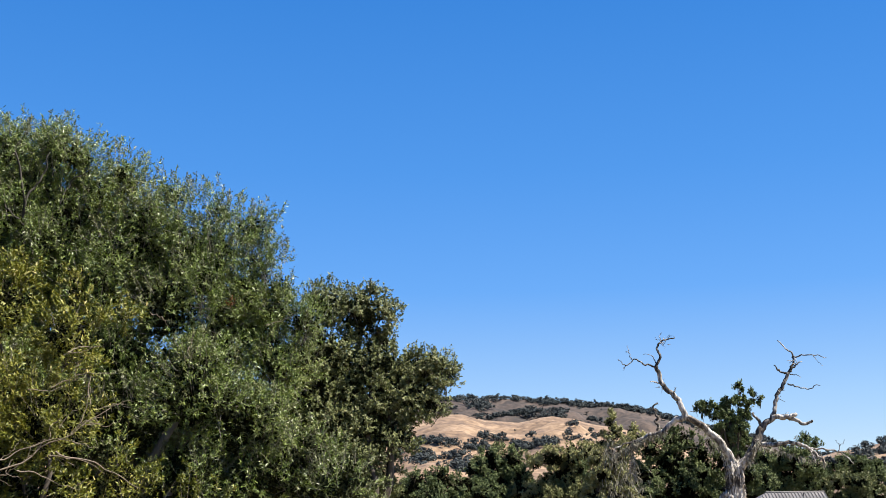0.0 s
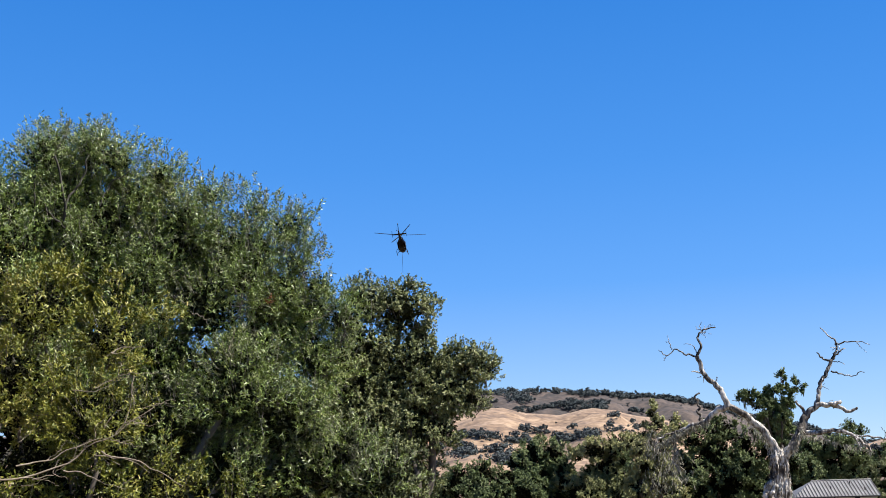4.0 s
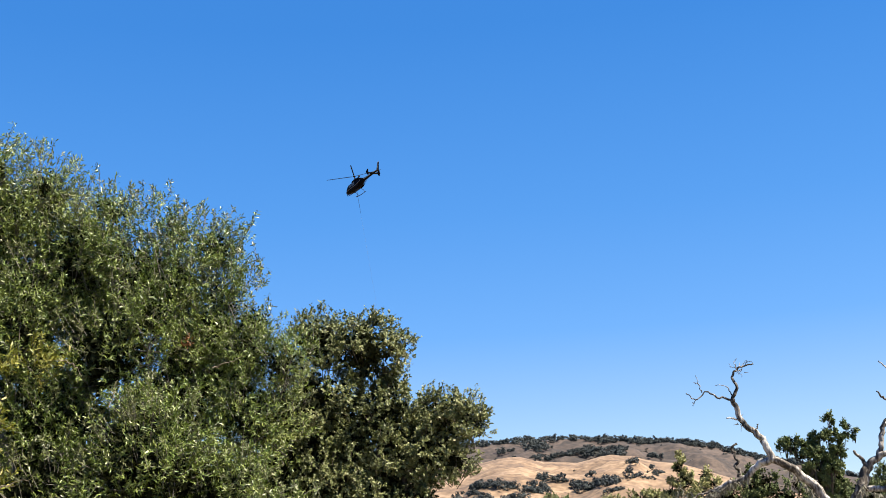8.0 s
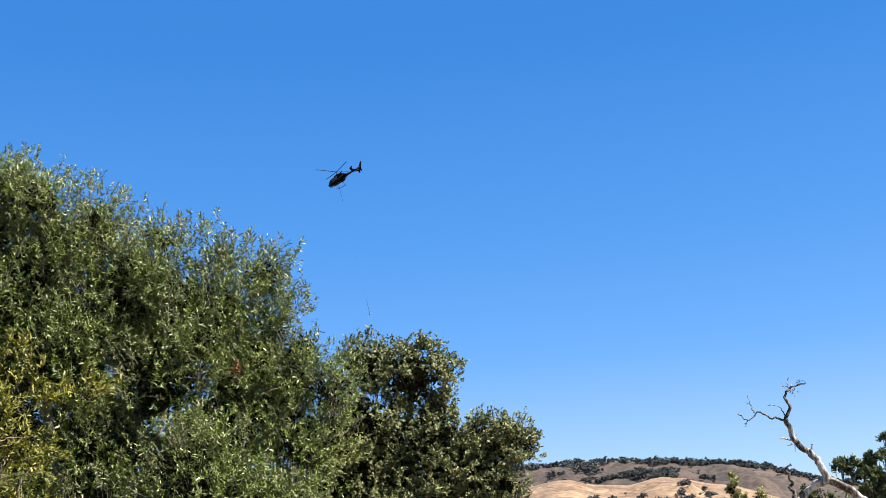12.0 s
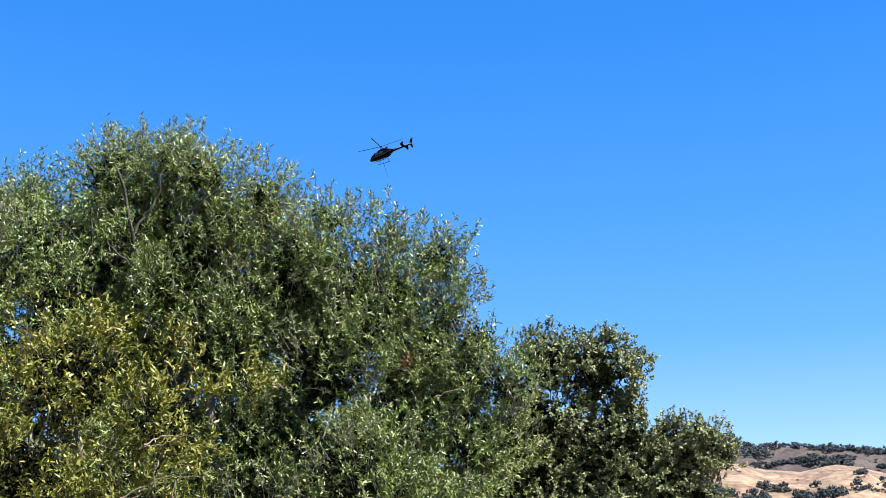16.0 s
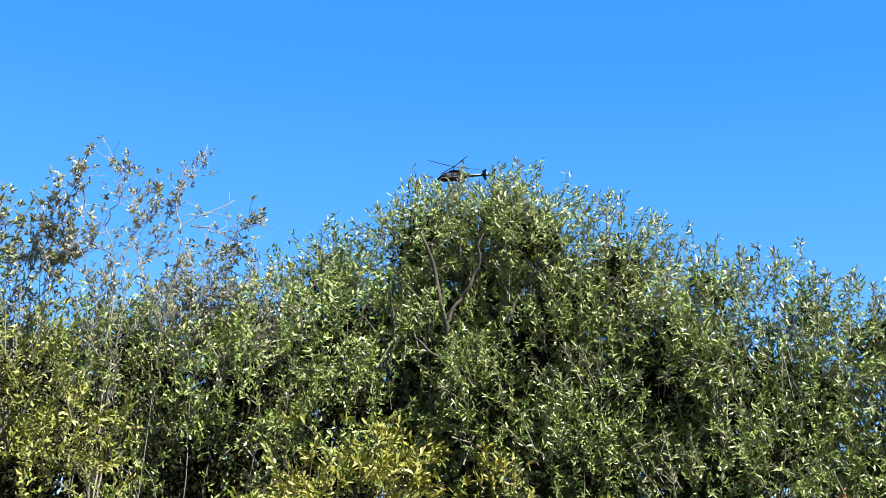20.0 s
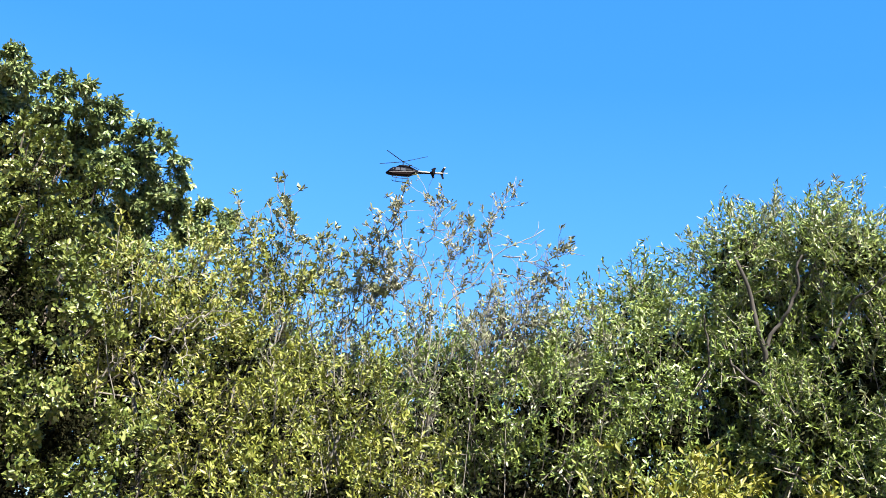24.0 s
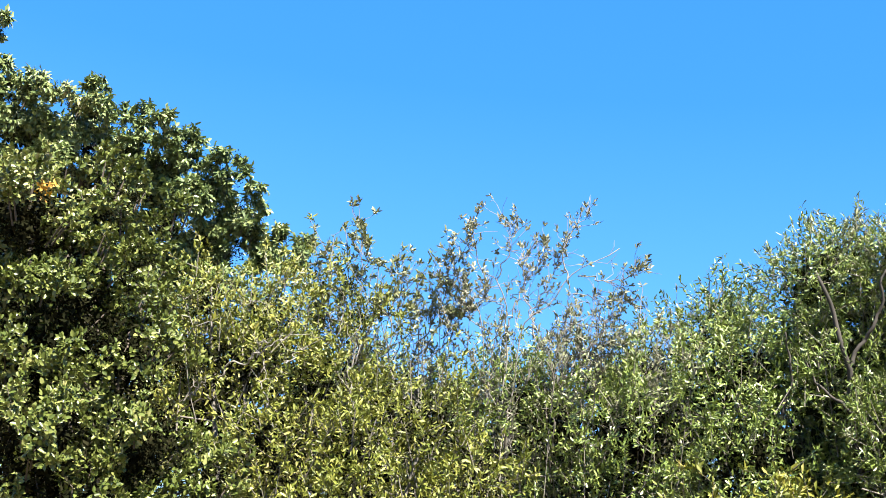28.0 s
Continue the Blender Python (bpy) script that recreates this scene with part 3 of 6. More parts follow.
def groves(seed, clumps, z_of, r0, r1):
    """Feet of oaks in groves on a hillside: each grove spans azimuths and heights of the slope as seen from the meadow (degrees), with a count and tree heights."""
    rng, out = random.Random(seed), []
    for a0, a1, e0, e1, count, h0, h1 in clumps:
        a = (a0 + a1) / 2
        reach = [r0 + (r1 - r0) * k / 40 for k in range(41)]
        rise = [math.degrees(math.atan2(z_of(a, r) - 1.6, r)) for r in reach]
        for _ in range(count):
            e = rng.uniform(min(e0, e1), max(e0, e1))
            r = next((q for q, v in zip(reach, rise) if v >= e), r1) + rng.uniform(-6, 6)
            b = rng.uniform(a0, a1)
            out.append((*polar(b, r), z_of(b, r) - 1.0, rng.uniform(h0, h1)))
    return out


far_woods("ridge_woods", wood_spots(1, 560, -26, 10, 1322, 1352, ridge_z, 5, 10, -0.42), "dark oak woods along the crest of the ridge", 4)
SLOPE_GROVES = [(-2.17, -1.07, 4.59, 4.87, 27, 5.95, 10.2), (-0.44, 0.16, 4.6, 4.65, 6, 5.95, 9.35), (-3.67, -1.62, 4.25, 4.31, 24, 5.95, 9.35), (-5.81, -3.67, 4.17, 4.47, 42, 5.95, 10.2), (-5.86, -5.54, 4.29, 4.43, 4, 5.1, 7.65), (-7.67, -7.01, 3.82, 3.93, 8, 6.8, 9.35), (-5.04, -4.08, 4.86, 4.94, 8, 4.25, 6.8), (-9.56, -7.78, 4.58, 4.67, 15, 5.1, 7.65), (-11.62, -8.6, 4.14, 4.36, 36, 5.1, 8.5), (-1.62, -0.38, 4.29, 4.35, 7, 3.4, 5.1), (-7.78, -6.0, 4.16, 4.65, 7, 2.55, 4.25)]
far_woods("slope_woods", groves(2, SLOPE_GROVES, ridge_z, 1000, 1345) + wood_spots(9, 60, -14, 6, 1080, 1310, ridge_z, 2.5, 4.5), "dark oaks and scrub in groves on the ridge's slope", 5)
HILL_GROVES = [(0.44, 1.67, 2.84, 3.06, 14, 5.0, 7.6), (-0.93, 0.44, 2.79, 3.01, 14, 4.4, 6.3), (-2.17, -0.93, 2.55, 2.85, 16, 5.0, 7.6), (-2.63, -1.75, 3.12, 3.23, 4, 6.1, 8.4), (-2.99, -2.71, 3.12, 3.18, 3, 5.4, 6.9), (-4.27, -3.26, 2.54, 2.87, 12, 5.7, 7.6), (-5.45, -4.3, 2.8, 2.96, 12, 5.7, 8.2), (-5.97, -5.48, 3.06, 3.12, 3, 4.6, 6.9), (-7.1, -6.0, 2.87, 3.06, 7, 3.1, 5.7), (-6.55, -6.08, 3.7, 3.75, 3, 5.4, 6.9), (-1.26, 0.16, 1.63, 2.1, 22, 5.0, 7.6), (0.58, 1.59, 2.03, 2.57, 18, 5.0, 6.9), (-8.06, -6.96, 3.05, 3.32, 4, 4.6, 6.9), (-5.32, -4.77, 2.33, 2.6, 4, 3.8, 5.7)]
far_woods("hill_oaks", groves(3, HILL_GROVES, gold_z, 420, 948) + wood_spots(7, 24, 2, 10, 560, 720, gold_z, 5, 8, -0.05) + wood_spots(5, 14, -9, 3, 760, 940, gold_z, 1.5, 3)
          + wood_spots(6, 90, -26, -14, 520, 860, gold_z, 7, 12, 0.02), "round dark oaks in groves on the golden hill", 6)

# ---- trees and shrubs ----
masses = [(-8.07, 22.29, 8.73, 0.32), (-6.21, 23.18, 8.16, 0.31), (-5.37, 23.44, 7.96, 0.24), (-4.62, 23.64, 7.68, 0.27), (-8.31, 24.11, 6.75, 1.03), (-6.24, 24.86, 6.49, 1.02), (-4.48, 25.27, 5.70, 0.67), (-9.63, 23.55, 6.79, 0.94), (-8.67, 21.98, 8.54, 0.49), (-7.42, 22.48, 8.58, 0.51), (-6.53, 22.79, 8.25, 0.47), (-5.76, 23.23, 7.86, 0.40), (-4.94, 23.41, 7.82, 0.37), (-4.24, 23.61, 7.34, 0.43), (-3.88, 23.74, 6.58, 0.36), (-4.04, 23.69, 5.94, 0.58), (-3.52, 24.10, 5.56, 0.34), (-5.12, 23.70, 6.76, 0.80), (-6.38, 23.42, 6.98, 0.89), (-7.60, 22.98, 7.37, 0.94), (-8.56, 22.38, 7.50, 0.77), (-9.52, 22.18, 7.65, 0.47), (-10.23, 22.04, 7.11, 0.66)]
masses += [(-3.98, 23.67, 7.34, 0.24), (-3.66, 23.79, 6.52, 0.22), (-3.40, 23.93, 5.91, 0.23), (-8.43, 22.06, 8.75, 0.25), (-7.76, 22.33, 8.78, 0.25), (-5.58, 23.07, 5.59, 0.83), (-7.02, 22.85, 5.98, 0.79), (-5.44, 22.97, 7.17, 0.35), (-4.69, 23.15, 6.97, 0.31), (-5.98, 22.92, 7.46, 0.32), (-6.83, 22.57, 7.77, 0.39), (-6.65, 22.59, 6.64, 0.51), (-4.76, 22.96, 6.12, 0.43), (-7.85, 22.28, 6.77, 0.53), (-4.45, 23.25, 6.79, 0.25), (-8.18, 22.69, 8.07, 0.46), (-8.88, 22.27, 8.01, 0.39), (-7.41, 22.89, 8.07, 0.39), (-6.65, 23.13, 7.69, 0.34), (-3.82, 23.81, 5.25, 0.48), (-4.35, 23.46, 5.48, 0.41), (-8.71, 22.86, 5.83, 0.92)]
masses += [(-4.61, 23.84, 4.94, 0.86), (-6.54, 23.18, 4.55, 0.92), (-8.29, 22.96, 4.54, 0.97), (-3.13, 24.16, 4.58, 0.59), (-8.13, 22.25, 3.93, 1.07), (-6.21, 22.50, 3.23, 1.05), (-4.84, 22.78, 3.86, 1.05), (-3.94, 23.42, 3.21, 0.96), (-3.52, 23.75, 4.60, 0.62), (-3.09, 23.79, 2.42, 0.85), (-4.97, 22.96, 2.02, 1.05), (-8.67, 22.66, 9.01, 0.25), (-8.17, 22.96, 9.06, 0.25), (-7.72, 23.21, 9.06, 0.23), (-3.74, 23.60, 7.18, 0.27), (-3.50, 23.64, 6.65, 0.29), (-3.40, 23.60, 6.02, 0.24), (-3.30, 23.52, 5.74, 0.21), (-3.97, 23.45, 7.46, 0.19), (-3.68, 23.61, 6.81, 0.32), (-11.13, 23.65, 8.75, 0.39), (-3.50, 23.50, 5.50, 0.31), (-2.90, 23.60, 5.34, 0.31)]
masses += [(-5.39, 23.12, 1.98, 0.66), (-3.76, 23.25, 2.23, 0.67), (-2.78, 23.32, 2.72, 0.56), (-2.08, 23.01, 2.05, 0.66), (-2.55, 23.35, 1.73, 0.66), (-6.74, 23.25, 1.89, 0.66), (-4.54, 23.36, 1.65, 0.78)]
willow = tree("willow", (-6.20, 23.60, 0.00), masses,
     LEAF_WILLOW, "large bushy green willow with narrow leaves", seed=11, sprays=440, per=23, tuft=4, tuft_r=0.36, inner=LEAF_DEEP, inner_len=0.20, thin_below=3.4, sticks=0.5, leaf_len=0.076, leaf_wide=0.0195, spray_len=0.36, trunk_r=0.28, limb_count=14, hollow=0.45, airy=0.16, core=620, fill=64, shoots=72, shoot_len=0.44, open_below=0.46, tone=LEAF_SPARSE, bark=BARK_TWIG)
stem_rng = np.random.default_rng(54)
for r, *line in [(0.035, (-8.09, 21.97, 6.51), (-8.07, 21.81, 7.09), (-8.03, 21.65, 7.56), (-8.07, 21.48, 8.09), (-8.18, 21.31, 8.50)),
                 (0.020, (-8.03, 21.66, 7.56), (-7.80, 21.73, 7.93), (-7.66, 21.71, 8.30), (-7.60, 21.68, 8.53)),
                 (0.016, (-8.06, 21.78, 7.09), (-8.31, 21.56, 7.37), (-8.47, 21.50, 7.69)),
                 (0.018, (-7.43, 22.40, 6.66), (-6.96, 22.54, 7.16), (-6.69, 22.66, 7.41)),
                 (0.022, (-6.50, 22.83, 7.06), (-6.17, 22.85, 7.67), (-6.03, 22.96, 8.05), (-5.93, 22.90, 8.35)),
                 (0.016, (-8.63, 21.39, 7.05), (-8.50, 21.38, 7.54), (-8.46, 21.19, 7.87)),
                 (0.018, (-5.76, 23.38, 6.75), (-5.48, 23.52, 7.18), (-5.36, 23.56, 7.62)),
                 (0.014, (-7.47, 22.04, 7.59), (-7.25, 22.12, 8.10), (-6.89, 22.09, 8.31))]:
    tube_object("stem", bent(line, 18, 0.014, stem_rng) - np.array(willow.location) + [-0.05, 0.08, -0.05], r * 1.2, r * 0.5, BARK_STEM, willow, 7, 0.08, stem_rng)
tree("yellow_willow", (-6.68, 20.11, 0.00), [(-7.77, 19.74, 5.06, 0.74), (-6.56, 20.05, 4.56, 0.63), (-8.02, 19.30, 3.65, 0.92), (-6.65, 19.86, 3.08, 0.82), (-5.64, 20.53, 2.11, 0.52), (-7.66, 19.54, 2.30, 0.77), (-6.71, 19.90, 1.53, 0.82), (-5.37, 20.30, 1.34, 0.82), (-7.79, 19.06, 1.08, 0.90), (-4.45, 21.03, 1.20, 0.74), (-7.53, 20.27, 5.74, 0.28), (-6.67, 20.61, 5.33, 0.24), (-5.95, 21.23, 5.10, 0.22)],
     LEAF_YELLOW, "yellow-green willow bush in front of the large willow", seed=12, sprays=460, core=1500, thin_below=3.0, per=22, leaf_len=0.084, leaf_wide=0.028, spray_len=0.34, trunk_r=0.14, limb_count=8, hollow=0.5, shoots=14, bark=BARK_DARK)
tree("oak", (-1.34, 26.23, 0.00), [(-1.37, 26.17, 5.27, 0.31), (-1.28, 26.30, 4.19, 0.68), (-0.34, 26.37, 3.85, 0.42), (-2.23, 26.23, 4.22, 0.68), (-2.68, 25.94, 6.06, 0.61), (-1.86, 26.03, 5.92, 0.70), (-1.24, 26.06, 5.96, 0.31), (-0.37, 26.28, 4.67, 0.52), (-0.08, 26.29, 4.63, 0.34), (-0.65, 26.34, 4.05, 0.61), (-1.58, 26.23, 4.71, 0.70), (-2.72, 26.12, 4.86, 0.94), (-1.69, 26.35, 3.39, 0.87), (-2.64, 26.27, 3.35, 1.06), (-0.99, 26.39, 3.18, 0.48), (-2.16, 26.37, 2.10, 0.94), (-3.24, 26.14, 4.12, 0.94), (-0.65, 26.19, 4.61, 0.37), (-0.19, 26.20, 4.70, 0.38), (0.05, 26.22, 4.45, 0.34), (-0.93, 26.27, 4.48, 0.43), (-0.79, 26.32, 4.98, 0.21), (-2.13, 26.27, 3.27, 0.57), (-1.58, 26.49, 2.83, 0.46), (-2.37, 25.97, 2.58, 0.62), (-1.42, 26.64, 2.26, 0.44), (-2.93, 26.50, 2.12, 0.63), (-1.89, 26.05, 1.90, 0.56), (-2.30, 26.37, 1.73, 0.63)],
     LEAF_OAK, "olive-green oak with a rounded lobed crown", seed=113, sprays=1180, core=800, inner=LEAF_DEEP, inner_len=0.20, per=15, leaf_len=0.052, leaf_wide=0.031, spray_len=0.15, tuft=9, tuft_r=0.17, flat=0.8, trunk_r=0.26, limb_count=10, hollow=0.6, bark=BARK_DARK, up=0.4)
masses = [(-16.66, 14.95, 11.75, 0.17), (-16.39, 15.06, 11.01, 0.15), (-16.39, 15.38, 10.93, 0.21), (-15.98, 15.52, 10.85, 0.20), (-16.43, 15.22, 10.67, 0.30), (-15.85, 15.82, 10.67, 0.23), (-15.92, 16.12, 10.87, 0.20), (-15.79, 16.13, 10.56, 0.26), (-15.87, 16.48, 10.63, 0.20), (-15.65, 16.69, 10.72, 0.18), (-15.59, 16.80, 10.45, 0.26), (-14.96, 16.85, 10.58, 0.16), (-15.32, 17.03, 10.50, 0.18), (-15.28, 17.29, 10.41, 0.20), (-15.31, 17.43, 10.17, 0.25), (-14.83, 17.57, 10.14, 0.18)]
masses += [(-14.82, 17.84, 10.28, 0.14), (-14.85, 17.83, 9.94, 0.20), (-14.73, 18.08, 9.87, 0.14), (-14.98, 18.42, 9.70, 0.19), (-14.87, 18.03, 9.60, 0.23), (-15.16, 17.76, 9.83, 0.25), (-15.67, 17.18, 10.18, 0.28), (-15.74, 16.63, 10.18, 0.27), (-16.20, 16.06, 10.36, 0.31), (-16.49, 15.66, 10.51, 0.31), (-16.75, 15.41, 10.29, 0.38), (-16.23, 15.94, 9.84, 0.38), (-16.10, 16.53, 9.83, 0.38), (-15.97, 17.14, 9.78, 0.35), (-15.18, 17.39, 9.56, 0.34), (-15.32, 18.03, 9.45, 0.28)]
masses += [(-15.00, 18.27, 9.38, 0.22), (-15.28, 17.77, 9.13, 0.34), (-16.08, 17.46, 9.28, 0.39), (-14.83, 18.71, 9.35, 0.15), (-14.33, 18.82, 9.24, 0.14), (-14.67, 18.83, 9.11, 0.19), (-14.99, 18.58, 9.09, 0.20), (-15.22, 18.13, 8.89, 0.31), (-17.81, 16.07, 9.65, 0.90), (-17.24, 17.02, 9.30, 0.82), (-16.65, 17.95, 9.02, 0.65), (-18.20, 16.09, 8.62, 0.98), (-17.53, 17.17, 8.28, 0.90)]
masses += [(-17.05, 15.80, 10.42, 0.55), (-16.62, 16.38, 10.42, 0.47), (-16.29, 16.95, 10.18, 0.47), (-15.94, 17.51, 10.02, 0.44), (-15.60, 18.09, 9.78, 0.36), (-15.54, 18.40, 9.35, 0.40), (-15.95, 18.07, 8.92, 0.47)]
masses += [(-14.94, 18.69, 9.37, 0.15), (-14.98, 18.63, 9.20, 0.17), (-14.74, 18.70, 9.40, 0.09), (-14.57, 18.89, 9.28, 0.11), (-14.47, 18.89, 9.34, 0.08), (-14.73, 18.92, 9.14, 0.13), (-14.81, 18.74, 9.06, 0.18), (-14.96, 18.58, 9.00, 0.20), (-14.80, 18.88, 8.98, 0.15)]
tree("maple", (-15.74, 17.02, 0.00), masses,
     LEAF_BROAD, "tall dark green broad-leaved tree with clumped foliage", seed=14, sprays=900, per=16, leaf_len=0.10, leaf_wide=0.04, spray_len=0.09, tuft=9, tuft_r=0.12, trunk_r=0.25, limb_count=10, hollow=0.72, bark=BARK_DARK, up=0.5, airy=0.02, droop=0.85, core=1100, spread=0.9, twig_r=0.004, flat=0.9)
tree("oak_shrub", (-10.92, 15.07, 0.00), [(-11.28, 14.34, 7.54, 0.58), (-11.24, 14.84, 7.84, 0.43), (-11.28, 14.76, 7.03, 0.58), (-11.23, 15.26, 7.36, 0.38), (-11.05, 14.48, 6.53, 0.71), (-10.99, 15.27, 6.50, 0.57), (-10.74, 14.56, 5.58, 0.68), (-10.62, 15.41, 5.71, 0.54), (-10.58, 16.00, 5.56, 0.35), (-10.65, 14.95, 4.92, 0.73), (-10.46, 15.89, 4.94, 0.64), (-11.31, 14.50, 6.87, 0.42), (-11.09, 14.92, 6.63, 0.34), (-11.13, 14.45, 6.09, 0.45), (-11.10, 15.13, 6.89, 0.25), (-10.88, 15.00, 6.04, 0.38), (-11.48, 15.22, 8.12, 0.27), (-11.50, 15.67, 7.98, 0.27), (-11.87, 15.16, 7.85, 0.27), (-11.67, 15.70, 7.61, 0.27), (-11.78, 14.69, 8.31, 0.21), (-12.41, 14.47, 8.34, 0.25), (-14.01, 17.14, 5.49, 0.22), (-14.24, 16.99, 5.39, 0.22), (-13.84, 17.38, 5.44, 0.22)],
     LEAF_GLOSSY, "glossy dark green oak shrub with rounded leaves", seed=15, sprays=980, core=1900, per=12, leaf_len=0.053, leaf_wide=0.030, sides=2, spray_len=0.14, tuft=11, tuft_r=0.14, trunk_r=0.16, limb_count=7, hollow=0.72, bark=BARK_DARK, flat=0.6, sticks=0.15)
tree("yellow_willow", (-11.04, 17.38, 0.00), [(-11.86, 16.38, 7.41, 0.42), (-11.58, 16.95, 7.39, 0.42), (-11.45, 16.61, 6.72, 0.57), (-11.25, 17.40, 6.69, 0.47), (-11.00, 16.85, 5.96, 0.60), (-11.67, 16.16, 6.76, 0.40), (-10.44, 17.38, 5.92, 0.54), (-10.00, 17.92, 6.31, 0.43), (-9.57, 18.23, 5.87, 0.42), (-11.51, 17.44, 7.49, 0.25), (-10.72, 17.06, 5.16, 0.75), (-9.86, 17.95, 5.28, 0.68), (-10.72, 17.88, 6.57, 0.40), (-11.53, 17.77, 7.93, 0.22), (-11.37, 18.13, 7.71, 0.22), (-11.63, 17.41, 7.94, 0.22), (-11.44, 17.91, 7.57, 0.25)],
     LEAF_OLIVE_WILLOW, "yellow-green willow thicket with bare pale twigs", seed=16, sprays=480, core=1300, per=22, leaf_len=0.064, leaf_wide=0.0235, spray_len=0.34, trunk_r=0.12, limb_count=8, hollow=0.4, bark=BARK_TWIG, shoots=26)
tree("willow_thicket", (-12.91, 18.90, 0.00), [(-14.60, 16.01, 6.51, 1.12), (-14.08, 16.85, 6.37, 0.97), (-13.66, 17.14, 6.79, 0.75), (-14.49, 16.48, 7.41, 0.79), (-14.10, 17.18, 7.80, 0.58), (-13.76, 17.95, 7.65, 0.72), (-13.36, 18.82, 7.23, 0.72), (-12.92, 19.56, 7.05, 0.72), (-12.42, 20.23, 7.00, 0.72), (-11.87, 20.83, 7.21, 0.72), (-11.27, 21.37, 7.55, 0.72), (-13.28, 18.44, 6.33, 0.83), (-12.64, 19.49, 6.07, 0.83), (-11.89, 20.42, 6.19, 0.83), (-11.07, 21.25, 6.49, 0.83), (-12.60, 18.96, 5.12, 0.94), (-11.51, 20.36, 5.29, 0.94), (-13.44, 17.97, 7.86, 0.48), (-13.16, 18.46, 7.65, 0.48), (-12.85, 18.93, 7.55, 0.41), (-13.82, 17.66, 8.16, 0.41)],
     LEAF_WILLOW, "dense green willow thicket behind the saplings", seed=20, sprays=220, core=900, per=20, leaf_len=0.07, leaf_wide=0.0235, spray_len=0.4, trunk_r=0.12, limb_count=8, hollow=0.4, airy=0.2, bark=BARK_TWIG)
tree("willow_bush", (-9.28, 21.29, 0.00), [(-8.22, 22.46, 6.64, 0.49), (-7.55, 22.88, 6.45, 0.56), (-6.80, 23.21, 6.73, 0.53), (-7.05, 23.19, 6.07, 0.59), (-6.31, 23.47, 6.46, 0.53), (-9.89, 20.75, 7.42, 0.49), (-9.68, 21.33, 7.91, 0.47), (-9.26, 21.31, 7.35, 0.71), (-9.77, 20.50, 6.63, 0.75), (-8.79, 21.11, 6.45, 0.73), (-10.40, 19.87, 6.67, 0.56), (-9.57, 21.58, 8.21, 0.28), (-9.97, 20.19, 5.71, 0.79), (-8.96, 21.09, 5.66, 0.79), (-10.93, 19.67, 6.92, 0.45), (-11.13, 19.40, 6.45, 0.51), (-10.76, 20.87, 5.22, 0.63), (-10.11, 21.21, 5.05, 0.56), (-11.23, 20.37, 5.31, 0.54)],
     LEAF_WILLOW, "dense green willow bush beside the large willow", seed=19, sprays=410, core=900, per=22, tuft=5, leaf_len=0.068, leaf_wide=0.023, spray_len=0.4, trunk_r=0.12, limb_count=7, hollow=0.45, shoots=30, shoot_len=0.5, bark=BARK_TWIG)
shoots = [(0.020, (-10.58, 19.40, 0.00), (-10.71, 19.40, 7.12), (-10.64, 19.28, 7.67), (-10.60, 19.17, 8.08), (-10.62, 19.08, 8.21), (-10.72, 18.94, 8.26), (-10.71, 18.85, 8.45), (-10.71, 18.76, 8.63), (-10.62, 18.74, 8.88)),
          (0.010, (-10.64, 19.28, 7.67), (-10.57, 19.32, 7.96), (-10.51, 19.37, 8.17), (-10.39, 19.46, 8.42), (-10.33, 19.46, 8.71)),
          (0.020, (-10.56, 19.43, 0.00), (-10.65, 19.46, 7.13), (-10.55, 19.41, 7.64), (-10.45, 19.45, 7.83), (-10.27, 19.59, 7.99), (-10.12, 19.65, 8.20), (-9.99, 19.73, 8.35), (-9.80, 19.86, 8.48), (-9.66, 19.95, 8.59)),
          (0.010, (-10.12, 19.65, 8.20), (-10.12, 19.58, 8.61), (-10.08, 19.64, 8.79), (-9.95, 19.76, 9.03))]
shoots += [(0.008, (-10.12, 19.70, 8.09), (-10.01, 19.92, 8.11), (-9.94, 20.11, 8.10), (-9.82, 20.34, 8.09)),
          (0.009, (-10.03, 19.72, 8.28), (-9.81, 19.90, 8.25), (-9.66, 20.01, 8.25), (-9.47, 20.09, 8.36)),
          (0.008, (-10.28, 19.61, 7.89), (-10.14, 19.81, 7.78), (-9.97, 19.98, 7.80), (-9.80, 20.12, 7.89)),
          (0.008, (-10.63, 19.10, 8.16), (-10.51, 19.11, 8.49), (-10.45, 19.12, 8.68), (-10.53, 18.98, 8.85)),
          (0.008, (-10.72, 18.94, 8.26), (-10.78, 18.76, 8.34), (-10.70, 18.72, 8.51), (-10.61, 18.67, 8.68)),
          (0.016, (-10.61, 19.37, 0.00), (-10.82, 19.27, 7.11), (-10.79, 19.11, 7.65), (-10.81, 19.01, 7.87), (-10.92, 18.77, 8.07), (-10.89, 18.63, 8.42))]
